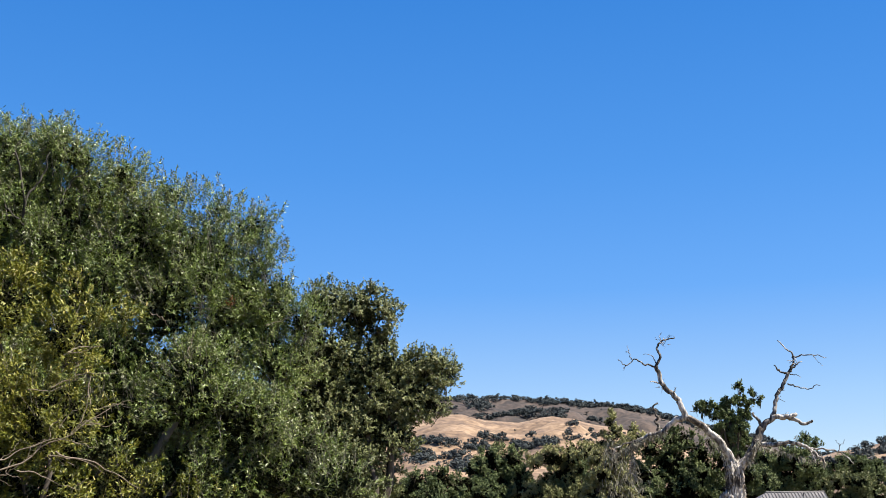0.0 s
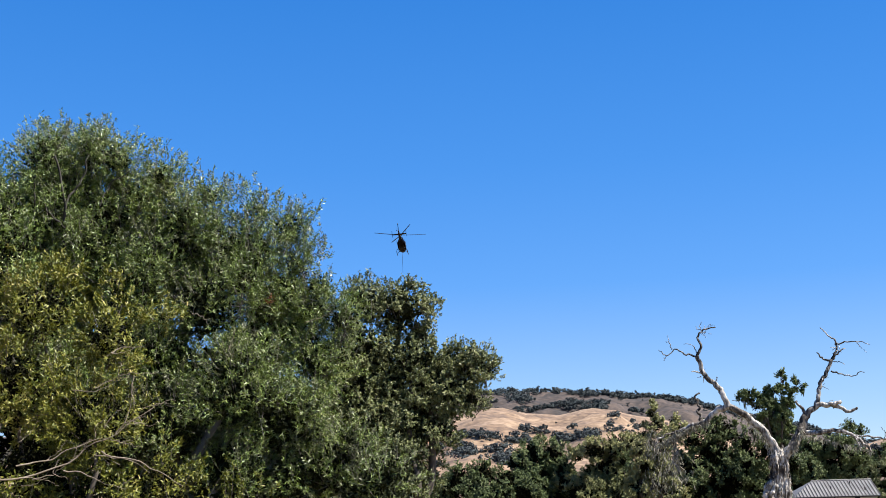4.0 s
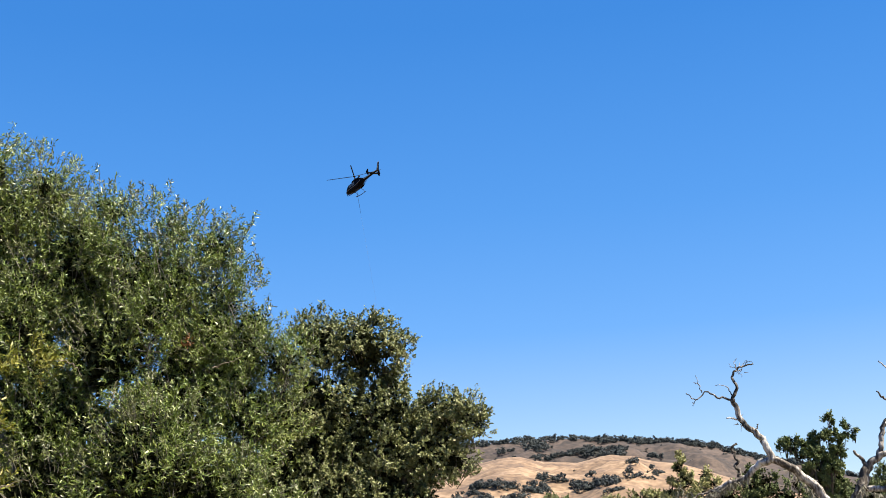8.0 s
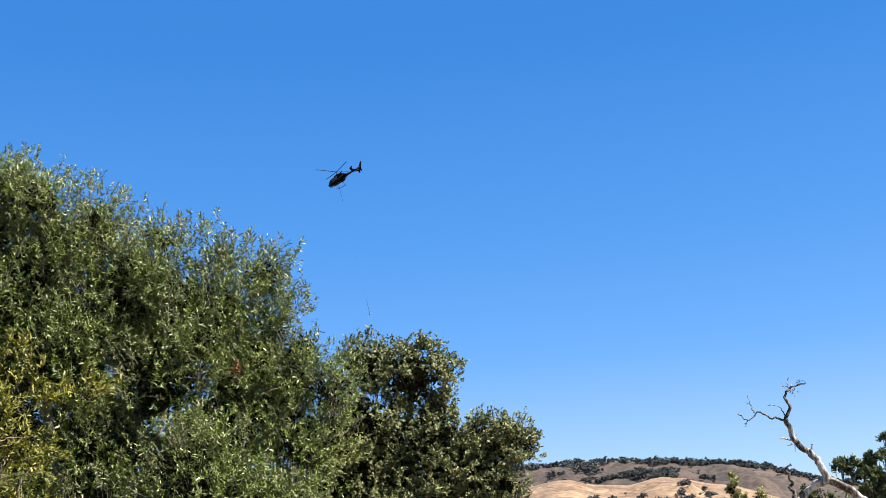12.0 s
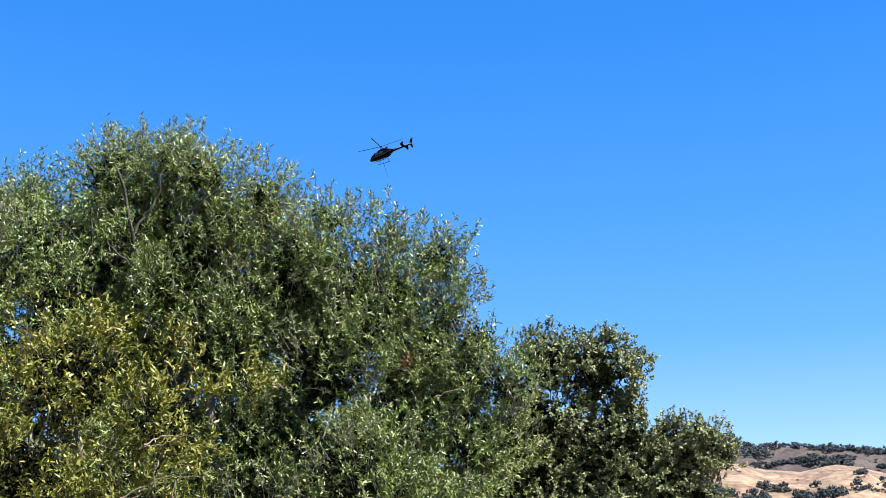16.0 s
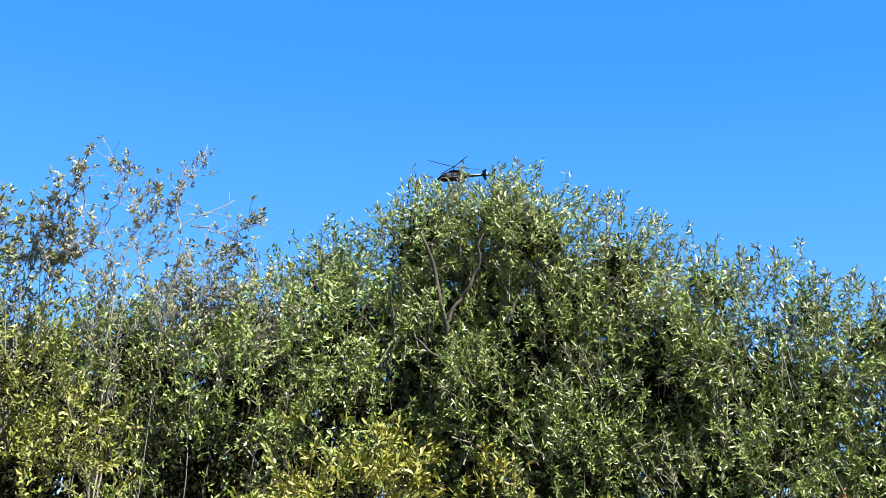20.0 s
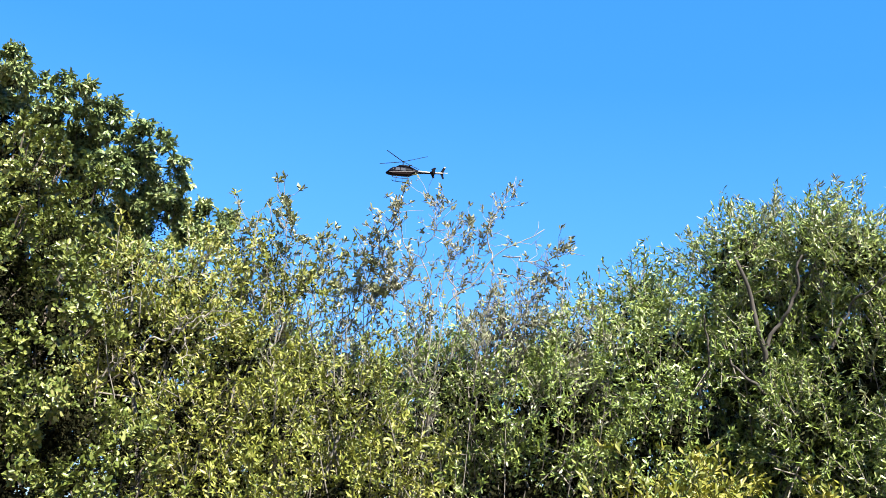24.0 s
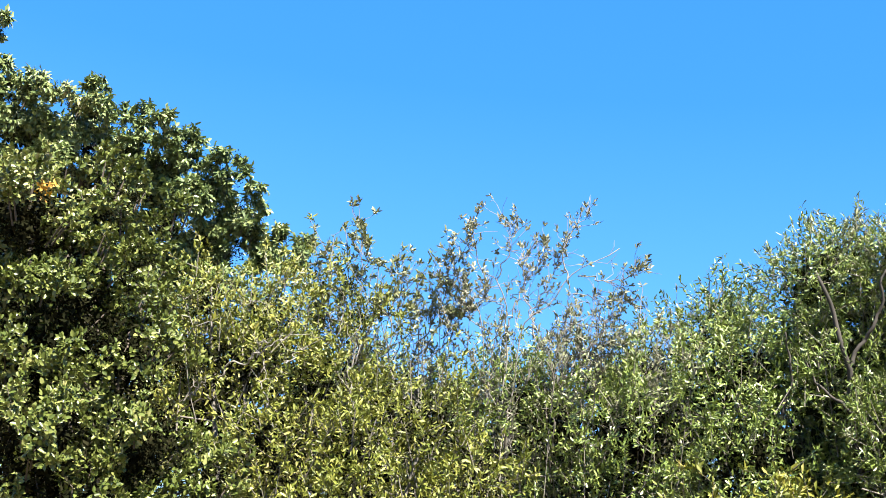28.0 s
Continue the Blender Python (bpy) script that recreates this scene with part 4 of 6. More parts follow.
shoots += [(0.008, (-10.45, 19.45, 7.83), (-10.48, 19.35, 8.16), (-10.49, 19.32, 8.40), (-10.45, 19.37, 8.55)),
          (0.009, (-10.45, 19.55, 7.56), (-10.48, 19.51, 7.90), (-10.40, 19.59, 8.21), (-10.32, 19.64, 8.56)),
          (0.015, (-10.62, 19.37, 0.00), (-10.84, 19.26, 7.06), (-10.95, 19.00, 7.45), (-11.06, 18.74, 7.74), (-11.04, 18.62, 8.05)),
          (0.010, (-10.23, 19.90, 7.23), (-10.05, 19.95, 7.54), (-9.82, 20.10, 7.64)),
          (0.010, (-10.33, 19.81, 7.18), (-10.13, 19.99, 7.36), (-9.93, 20.16, 7.55), (-9.80, 20.28, 7.66)),
          (0.009, (-10.55, 19.57, 7.15), (-10.54, 19.64, 7.50), (-10.43, 19.85, 7.68), (-10.34, 20.10, 7.68))]
shoots += [(0.007, (-10.79, 19.11, 7.65), (-10.94, 19.04, 7.75), (-11.03, 19.00, 7.95), (-11.09, 18.99, 8.16)),
          (0.007, (-10.62, 19.22, 7.90), (-10.59, 19.00, 7.93), (-10.49, 18.84, 8.02)),
          (0.007, (-10.92, 18.77, 8.07), (-11.04, 18.73, 8.13), (-11.12, 18.72, 8.24))]
sapling("willow_sapling", (-10.52, 19.41, 0), shoots, LEAF_GREY, "sparse grey willow sapling with crooked bare twigs", 41, bark=BARK_PALE, per=8, leaf_len=0.064, leaf_wide=0.023, side_twigs=31, bare=0.36)
shoots = [(0.018, (-11.74, 18.37, 0.00), (-11.91, 18.25, 6.73), (-11.92, 18.02, 7.31), (-11.92, 17.70, 8.00), (-11.89, 17.51, 8.43)),
          (0.010, (-11.92, 18.02, 7.31), (-11.88, 17.79, 7.89), (-11.79, 17.63, 8.35)),
          (0.018, (-11.72, 18.40, 0.00), (-11.84, 18.35, 6.74), (-11.79, 18.17, 7.45), (-11.77, 17.92, 8.03), (-11.68, 17.74, 8.62)),
          (0.010, (-11.79, 18.17, 7.45), (-11.72, 18.05, 8.19), (-11.68, 17.93, 8.73)),
          (0.008, (-11.77, 18.09, 7.69), (-11.52, 18.00, 8.14), (-11.36, 17.84, 8.42)),
          (0.018, (-11.67, 18.48, 0.00), (-11.66, 18.60, 6.78), (-11.63, 18.45, 7.37), (-11.63, 18.24, 7.83), (-11.54, 18.15, 8.28)),
          (0.010, (-11.63, 18.45, 7.37), (-11.60, 18.43, 7.88), (-11.56, 18.39, 8.39))]
shoots += [(0.008, (-11.58, 18.42, 7.61), (-11.53, 18.51, 7.95), (-11.54, 18.52, 8.27)),
          (0.018, (-11.61, 18.55, 0.00), (-11.48, 18.85, 6.81), (-11.44, 18.70, 7.40), (-11.40, 18.61, 7.76), (-11.30, 18.54, 8.21)),
          (0.010, (-11.44, 18.70, 7.40), (-11.31, 18.76, 7.65), (-11.22, 18.68, 8.01)),
          (0.010, (-11.44, 18.75, 7.29), (-11.19, 18.81, 7.78), (-10.98, 18.71, 8.43)),
          (0.010, (-11.43, 18.79, 7.23), (-11.28, 19.06, 7.66), (-11.21, 19.10, 8.31)),
          (0.008, (-11.26, 18.89, 7.55), (-11.16, 19.02, 7.76), (-11.09, 19.10, 7.96)),
          (0.008, (-11.93, 18.05, 7.19), (-12.06, 17.88, 7.61), (-12.10, 17.82, 8.03)),
          (0.008, (-11.78, 18.22, 7.34), (-11.65, 18.23, 7.71), (-11.50, 18.31, 7.96))]
shoots += [(0.008, (-11.62, 18.50, 7.25), (-11.41, 18.53, 7.55), (-11.29, 18.43, 7.80)),
          (0.008, (-11.88, 18.18, 7.09), (-11.91, 17.99, 7.49), (-11.85, 17.92, 7.92))]
sapling("willow_sapling", (-11.67, 18.43, 0), shoots, LEAF_SPARSE, "thin willow sapling with upright leafy shoots", 42, bark=BARK_TWIG, per=12, leaf_len=0.072, leaf_wide=0.025, side_twigs=20, bare=0.12)
shoots = [(0.015, (-10.91, 16.41, 0.00), (-11.14, 16.10, 6.06), (-11.11, 15.95, 6.67), (-11.07, 15.89, 6.94), (-11.05, 15.92, 6.98), (-10.97, 16.05, 7.06)),
          (0.012, (-11.01, 16.20, 6.55), (-10.86, 16.28, 6.68), (-10.69, 16.39, 6.77), (-10.49, 16.54, 6.92), (-10.29, 16.69, 7.00)),
          (0.008, (-10.82, 16.46, 6.80), (-10.66, 16.40, 6.87), (-10.45, 16.41, 6.93)),
          (0.009, (-10.70, 16.70, 6.75), (-10.74, 16.82, 6.87), (-10.75, 16.98, 6.97)),
          (0.010, (-11.15, 15.99, 6.32), (-11.14, 16.05, 6.43), (-11.10, 16.16, 6.55)),
          (0.007, (-10.82, 16.25, 7.24), (-10.68, 16.30, 7.26), (-10.53, 16.40, 7.22)),
          (0.010, (-10.80, 16.73, 6.15), (-10.90, 16.61, 6.50), (-10.94, 16.60, 6.80))]
shoots += [(0.007, (-10.41, 17.06, 7.09), (-10.30, 16.99, 7.27), (-10.21, 16.92, 7.41)),
          (0.010, (-10.41, 17.35, 6.24), (-10.39, 17.21, 6.71), (-10.31, 17.16, 7.02), (-10.24, 17.13, 7.30))]
sapling("willow_sapling", (-10.81, 16.54, 0), shoots, LEAF_YELLOW, "slender yellow-green willow stem with pale bare twigs", 43, bark=BARK_PALE, per=7, side_twigs=5, bare=0.55)
thicket_rng = np.random.default_rng(77)
canes = []
for i in range(44):
    u, q = i / 43, thicket_rng.normal(size=3)
    foot = np.array([-12.35 + 2.9 * u + 0.12 * q[0], 18.15 + 2.6 * u + 0.18 * q[1], 0.0])
    tall = thicket_rng.uniform(7.3, 8.5) - 0.9 * max(0.0, u - 0.6)
    lean = thicket_rng.normal(size=(4, 3)) * [0.10, 0.10, 0.0]
    canes.append((0.010, tuple(foot), tuple(foot + [0, 0, tall * 0.8] + lean[0]), tuple(foot + [0, 0, tall * 0.9] + lean[0] + lean[1]), tuple(foot + [0, 0, tall] + lean[0] + lean[1] * 2.2 + lean[2])))
    canes.append((0.007, tuple(foot + [0, 0, tall * 0.8] + lean[0]), tuple(foot + [0, 0, tall * 0.88] + lean[0] - lean[1] * 1.5), tuple(foot + [0, 0, tall * 0.95] + lean[0] - lean[1] * 3.0 + lean[3])))
sapling("bare_thicket", (-11.0, 19.4, 0), canes, LEAF_GREY, "thicket of thin bare grey willow stems", 44, bark=BARK_TWIG, per=6, leaf_len=0.06, leaf_wide=0.022, side_twigs=20, bare=0.35)
tree("bush", (-0.52, 44.07, 0.00), [(-0.25, 44.18, 2.53, 0.59), (-1.09, 43.98, 2.35, 0.63), (0.68, 44.18, 2.19, 0.63), (-1.64, 44.38, 1.96, 0.74), (1.39, 43.82, 1.76, 0.62), (-0.08, 44.05, 1.50, 0.94), (-2.36, 43.88, 1.77, 0.73), (-0.58, 43.83, 1.92, 0.62), (0.55, 43.96, 1.58, 0.62), (1.62, 43.99, 2.10, 0.46)],
     LEAF_DARK, "low green bush below the hills", group='', seed=31, sprays=900, per=14, leaf_len=0.066, leaf_wide=0.045, spray_len=0.17, trunk_r=0.22, limb_count=5, core=900, inner_len=0.26, hollow=0.7, bark=BARK_DARK, tuft=14, tuft_r=0.17, airy=0.04, flat=0.8, sticks=0.1)
tree("live_oak", (1.95, 45.97, 0.00), [(1.86, 46.04, 3.37, 0.59), (1.18, 45.67, 3.05, 0.54), (2.50, 45.84, 3.23, 0.55), (1.60, 45.95, 2.51, 0.83), (2.59, 46.25, 2.49, 0.66), (1.90, 46.32, 1.65, 0.99), (0.92, 45.63, 2.10, 0.54), (2.96, 45.78, 1.83, 0.65), (2.89, 45.62, 2.63, 0.54), (3.25, 46.00, 1.99, 0.61), (1.92, 45.84, 2.50, 0.65), (1.46, 46.02, 1.88, 0.65), (2.41, 45.77, 1.63, 0.76)],
     LEAF_DARK, "dense dark green live oak", group='oaks of the tree line', seed=32, sprays=900, per=14, leaf_len=0.066, leaf_wide=0.045, spray_len=0.17, trunk_r=0.22, limb_count=5, core=900, inner_len=0.26, hollow=0.7, bark=BARK_DARK, tuft=14, tuft_r=0.17, airy=0.04, flat=0.8, sticks=0.1)
tree("live_oak", (4.62, 44.99, 0.00), [(3.43, 45.17, 3.28, 0.43), (4.02, 44.46, 3.38, 0.53), (4.91, 44.87, 3.43, 0.58), (5.56, 44.97, 3.42, 0.47), (4.59, 45.34, 2.62, 0.82), (3.80, 45.19, 2.22, 0.64), (5.26, 44.91, 2.17, 0.74), (5.90, 44.90, 2.35, 0.53), (4.17, 44.93, 1.58, 0.85), (3.52, 44.73, 1.60, 0.74), (4.77, 44.74, 1.46, 0.74), (5.74, 44.86, 1.63, 0.63), (2.95, 45.24, 2.14, 0.54)],
     LEAF_OLIVE, "olive-brown live oak with lichen", group='oaks of the tree line', seed=33, sprays=900, per=14, leaf_len=0.066, leaf_wide=0.045, spray_len=0.17, trunk_r=0.22, limb_count=5, core=900, inner_len=0.26, hollow=0.7, bark=BARK_DARK, tuft=14, tuft_r=0.17, airy=0.04, flat=0.8, sticks=0.1)
slender = tree("live_oak", (5.75, 40.00, 0.00), [(5.72, 40.37, 4.62, 0.14), (5.59, 39.90, 4.32, 0.21), (5.71, 39.93, 3.94, 0.32), (5.37, 40.08, 3.68, 0.27), (6.29, 39.97, 4.08, 0.17), (6.46, 39.95, 3.82, 0.27), (6.06, 39.73, 3.54, 0.34), (5.61, 40.00, 3.19, 0.48), (5.27, 39.89, 2.64, 0.47), (5.88, 40.28, 2.45, 0.48), (5.56, 40.22, 2.08, 0.57), (5.01, 40.07, 1.87, 0.47), (6.10, 39.89, 1.65, 0.47), (5.10, 39.75, 3.20, 0.26)],
     LEAF_OLIVE, "slender live oak with pale hanging lichen", group='oaks of the tree line', seed=34, sprays=1550, per=14, leaf_len=0.062, leaf_wide=0.043, spray_len=0.17, trunk_r=0.22, limb_count=5, core=900, inner_len=0.26, hollow=0.7, bark=BARK_DARK, tuft=14, tuft_r=0.12, airy=0.04, flat=0.8, sticks=0.1)
moss_rng = np.random.default_rng(53)
for at_x, at_z, count in ((5.45, 3.3, 160), (5.9, 2.8, 170), (6.2, 2.3, 150), (5.5, 2.1, 130)):
    spots = np.array([at_x, 39.0, at_z]) + moss_rng.normal(size=(count, 3)) * [0.22, 0.25, 0.25]
    v, f = leaves(moss_rng, spots, np.array([0, 0, -1]) + moss_rng.normal(size=(count, 3)) * 0.35, moss_rng.uniform(0.08, 0.30, count), moss_rng.uniform(0.012, 0.03, count))
    tagged(mesh_object("lichen", v - np.array(slender.location), f, LICHEN, slender, "pale hanging lichen"), kind="stuff")
tree("live_oak", (8.21, 41.45, 0.00), [(7.86, 41.66, 3.94, 0.40), (7.20, 41.49, 3.46, 0.49), (8.34, 41.67, 3.73, 0.50), (8.84, 41.42, 3.31, 0.49), (7.90, 41.76, 2.96, 0.75), (8.99, 41.50, 2.57, 0.69), (7.05, 41.65, 2.44, 0.75), (8.10, 41.18, 2.02, 0.78), (9.33, 41.59, 1.79, 0.68), (6.61, 41.08, 1.68, 0.68), (9.59, 40.99, 3.01, 0.43), (7.33, 41.42, 1.47, 0.78), (9.24, 41.28, 3.75, 0.24), (10.12, 41.54, 2.06, 0.59), (8.53, 41.68, 1.34, 0.68), (9.82, 41.39, 1.30, 0.58), (10.51, 41.39, 2.52, 0.43), (6.48, 41.89, 2.18, 0.44), (6.28, 41.84, 3.06, 0.30), (6.78, 42.49, 2.87, 0.30), (6.39, 41.89, 2.54, 0.32), (6.07, 42.67, 2.69, 0.28), (4.84, 42.42, 2.85, 0.28), (5.20, 42.21, 2.64, 0.30)],
     LEAF_DARK, "dense dark live oak behind the dead tree", group='oaks of the tree line', seed=35, sprays=860, per=14, leaf_len=0.065, leaf_wide=0.044, spray_len=0.17, trunk_r=0.22, limb_count=5, core=900, inner_len=0.26, hollow=0.7, bark=BARK_DARK, tuft=14, tuft_r=0.17, airy=0.04, flat=0.8, sticks=0.1)
tree("oak", (9.69, 39.74, 0.00), [(8.67, 40.23, 4.91, 0.17), (8.82, 39.50, 4.90, 0.17), (8.90, 39.55, 4.67, 0.13), (8.68, 39.75, 4.70, 0.15), (9.40, 39.82, 4.92, 0.13), (9.65, 39.66, 4.98, 0.21), (9.52, 39.65, 4.58, 0.27), (9.84, 39.87, 4.27, 0.27), (10.12, 39.82, 4.50, 0.19), (9.93, 39.45, 5.53, 0.11), (10.02, 39.68, 5.29, 0.11), (10.10, 39.71, 5.08, 0.11), (10.44, 39.45, 5.21, 0.15), (10.66, 39.76, 5.08, 0.13), (10.33, 39.50, 5.03, 0.09), (9.80, 39.93, 3.84, 0.30), (10.05, 39.75, 4.05, 0.17), (9.82, 39.72, 3.27, 0.34), (9.09, 39.36, 4.69, 0.15), (9.08, 39.84, 4.43, 0.15), (9.26, 39.40, 4.25, 0.23), (9.70, 39.98, 4.06, 0.27), (9.46, 39.79, 3.62, 0.30), (10.03, 39.63, 3.69, 0.24), (10.28, 39.90, 4.81, 0.11), (10.33, 39.70, 4.92, 0.09), (9.27, 39.80, 3.96, 0.21), (9.90, 39.72, 4.92, 0.17), (9.61, 39.77, 4.51, 0.17), (9.84, 39.66, 4.46, 0.19), (10.01, 39.24, 4.53, 0.17), (9.74, 40.11, 4.23, 0.19), (9.79, 39.27, 4.09, 0.21), (10.04, 39.28, 4.20, 0.15), (9.66, 39.44, 3.81, 0.21), (10.05, 39.81, 3.78, 0.19), (9.86, 40.06, 3.50, 0.21), (9.46, 39.65, 4.73, 0.13)],
     LEAF_DARK, "tall dark oak with tufted crown", group='oaks of the tree line', seed=36, sprays=2600, per=14, leaf_len=0.06, leaf_wide=0.042, spray_len=0.15, trunk_r=0.16, limb_count=16, core=1200, inner_len=0.22, hollow=0.7, bark=BARK_DARK, tuft=14, tuft_r=0.08, airy=0.04, flat=0.8, sticks=0.05, fork=0.62)
tree("live_oak", (34.95, 122.57, 0.00), [(34.73, 122.56, 6.09, 1.16), (33.08, 122.91, 5.87, 1.28), (36.11, 121.53, 5.72, 1.26), (37.94, 122.17, 5.12, 0.92), (35.30, 123.27, 4.10, 1.63), (32.47, 121.43, 3.69, 1.60), (37.36, 123.62, 3.59, 1.40), (37.28, 121.71, 8.25, 0.52), (37.22, 123.56, 7.85, 0.47), (38.27, 122.38, 7.57, 0.46), (37.84, 123.57, 7.13, 0.58), (33.89, 123.10, 1.98, 1.73), (31.29, 121.87, 2.05, 1.43)],
     LEAF_DARK, "dark live oak behind the hut", group='oaks of the tree line', seed=37, sprays=230, per=14, leaf_len=0.16, leaf_wide=0.11, spray_len=0.4, trunk_r=0.22, limb_count=5, core=90, inner_len=0.55, hollow=0.7, bark=BARK_DARK, tuft=14, tuft_r=0.5, airy=0.04, flat=0.8, sticks=0.1)
tree("live_oak", (43.75, 127.00, 0.00), [(39.72, 127.55, 2.79, 0.84), (40.60, 127.17, 3.35, 0.96), (41.68, 126.73, 3.67, 1.02), (42.87, 126.37, 3.75, 1.07), (44.03, 126.05, 3.48, 1.19), (39.42, 127.01, 1.50, 1.02), (40.67, 126.59, 1.70, 1.19), (42.28, 126.56, 1.89, 1.31), (44.01, 126.89, 1.62, 1.43), (45.59, 126.97, 2.23, 1.55), (40.58, 125.86, 0.19, 1.42), (43.15, 127.46, -0.06, 1.55), (44.72, 125.99, 0.20, 1.65)],
     LEAF_OAK, "grey-green oak beyond the hut", group='oaks of the tree line', seed=38, sprays=190, per=13, leaf_len=0.17, leaf_wide=0.115, spray_len=0.4, trunk_r=0.22, limb_count=5, core=110, inner_len=0.5, hollow=0.6, bark=BARK_DARK, tuft=14, tuft_r=0.4, airy=0.05, flat=0.6, sticks=0.1)
tree("live_oak", (61.00, 175.00, 0.00), [(56.08, 176.49, 6.34, 0.84), (56.97, 175.47, 6.93, 0.91), (58.20, 174.62, 7.20, 0.99), (60.18, 176.07, 7.37, 1.08), (61.43, 175.02, 6.97, 1.24), (63.45, 175.55, 6.45, 1.41), (56.19, 175.09, 5.31, 1.16), (58.62, 175.88, 5.60, 1.33), (60.89, 175.85, 5.37, 1.50), (62.58, 174.27, 4.88, 1.65), (53.56, 174.51, 5.35, 0.74)],
     LEAF_DARK, "dark oaks far behind the hut", group='oaks of the tree line', seed=40, sprays=110, per=12, leaf_len=0.24, leaf_wide=0.16, spray_len=0.5, trunk_r=0.25, limb_count=4, core=60, inner_len=0.6, hollow=0.6, bark=BARK_DARK, tuft=12, tuft_r=0.6, airy=0.05, flat=0.6, sticks=0.1)
tree("live_oak", (-4.68, 49.77, 0.00), [(-5.27, 49.71, 2.57, 1.09), (-4.09, 49.83, 2.31, 0.85)],
     LEAF_DARK, "dark live oak half hidden by the lobed oak", group='oaks of the tree line', seed=39, sprays=430, per=14, leaf_len=0.07, leaf_wide=0.046, spray_len=0.18, trunk_r=0.22, limb_count=5, core=200, hollow=0.6, bark=BARK_DARK, tuft=14, tuft_r=0.27, airy=0.05)
shoots = [(0.017, (-7.73, 18.11, 2.14), (-7.26, 18.30, 2.16), (-6.72, 18.50, 2.36), (-6.60, 18.54, 2.40), (-6.35, 18.62, 2.63), (-5.97, 18.73, 2.82), (-5.72, 18.80, 3.03), (-5.42, 18.87, 3.23)),
          (0.013, (-7.38, 18.25, 2.34), (-6.97, 18.41, 2.42), (-6.60, 18.53, 2.60), (-6.29, 18.63, 2.73), (-6.10, 18.70, 2.76)),
          (0.009, (-6.78, 18.48, 2.43), (-6.84, 18.46, 2.23), (-6.65, 18.53, 2.12)),
          (0.011, (-6.72, 18.51, 2.26), (-6.41, 18.62, 2.19), (-6.09, 18.73, 2.04), (-5.83, 18.81, 1.95)),
          (0.009, (-6.29, 18.65, 2.50), (-5.97, 18.75, 2.45), (-5.65, 18.86, 2.34), (-5.45, 18.92, 2.20)),
          (0.007, (-5.81, 18.77, 2.96), (-5.52, 18.86, 3.00))]
shoots += [(0.011, (-5.97, 18.73, 2.82), (-5.78, 18.77, 3.15), (-5.74, 18.76, 3.41), (-5.72, 18.74, 3.65)),
          (0.007, (-6.61, 18.46, 3.52), (-6.30, 18.57, 3.50), (-5.98, 18.66, 3.65), (-5.78, 18.71, 3.72)),
          (0.006, (-6.10, 18.57, 4.07), (-5.84, 18.64, 4.14), (-5.65, 18.69, 4.20)),
          (0.006, (-7.36, 18.24, 2.71), (-7.16, 18.31, 2.91), (-7.10, 18.32, 3.04)),
          (0.008, (-6.35, 18.61, 2.75), (-6.48, 18.58, 2.53), (-6.60, 18.55, 2.39)),
          (0.006, (-5.72, 18.80, 3.03), (-5.46, 18.88, 2.96), (-5.23, 18.94, 3.09)),
          (0.006, (-5.42, 18.87, 3.23), (-5.26, 18.91, 3.34), (-5.06, 18.96, 3.35)),
          (0.006, (-6.97, 18.41, 2.42), (-6.79, 18.47, 2.57), (-6.70, 18.49, 2.73))]
shoots += [(0.006, (-6.10, 18.70, 2.76), (-5.91, 18.76, 2.69), (-5.72, 18.82, 2.72)),
          (0.006, (-7.26, 18.30, 2.16), (-6.96, 18.42, 2.11), (-6.77, 18.49, 2.03)),
          (0.006, (-6.29, 18.63, 2.73), (-6.23, 18.64, 2.97), (-6.04, 18.69, 3.14))]
shoots += [(0.014, (-6.17, 18.65, 2.55), (-5.73, 18.63, 2.40), (-5.29, 18.60, 2.23), (-4.80, 18.58, 1.96)),
           (0.009, (-6.28, 18.56, 3.55), (-5.97, 18.62, 3.71), (-5.67, 18.60, 3.76), (-5.29, 18.59, 3.77)),
           (0.012, (-5.67, 18.61, 3.74), (-5.70, 18.62, 3.51), (-5.63, 18.55, 3.28), (-5.72, 18.65, 3.09)),
           (0.011, (-6.04, 18.56, 4.12), (-5.95, 18.68, 4.20), (-5.51, 18.64, 4.20)),
           (0.007, (-5.51, 18.61, 3.21), (-5.34, 18.66, 3.26), (-5.08, 18.62, 3.28)),
           (0.008, (-5.91, 18.64, 2.70), (-5.71, 18.62, 2.66), (-5.53, 18.65, 2.59)),
           (0.009, (-5.81, 18.65, 2.99), (-5.60, 18.59, 3.03), (-5.43, 18.60, 3.06)),
           (0.008, (-6.13, 18.63, 2.90), (-5.99, 18.61, 3.11), (-5.78, 18.55, 3.22)),
           (0.008, (-5.80, 18.68, 2.02), (-5.67, 18.55, 2.09), (-5.59, 18.56, 2.13))]
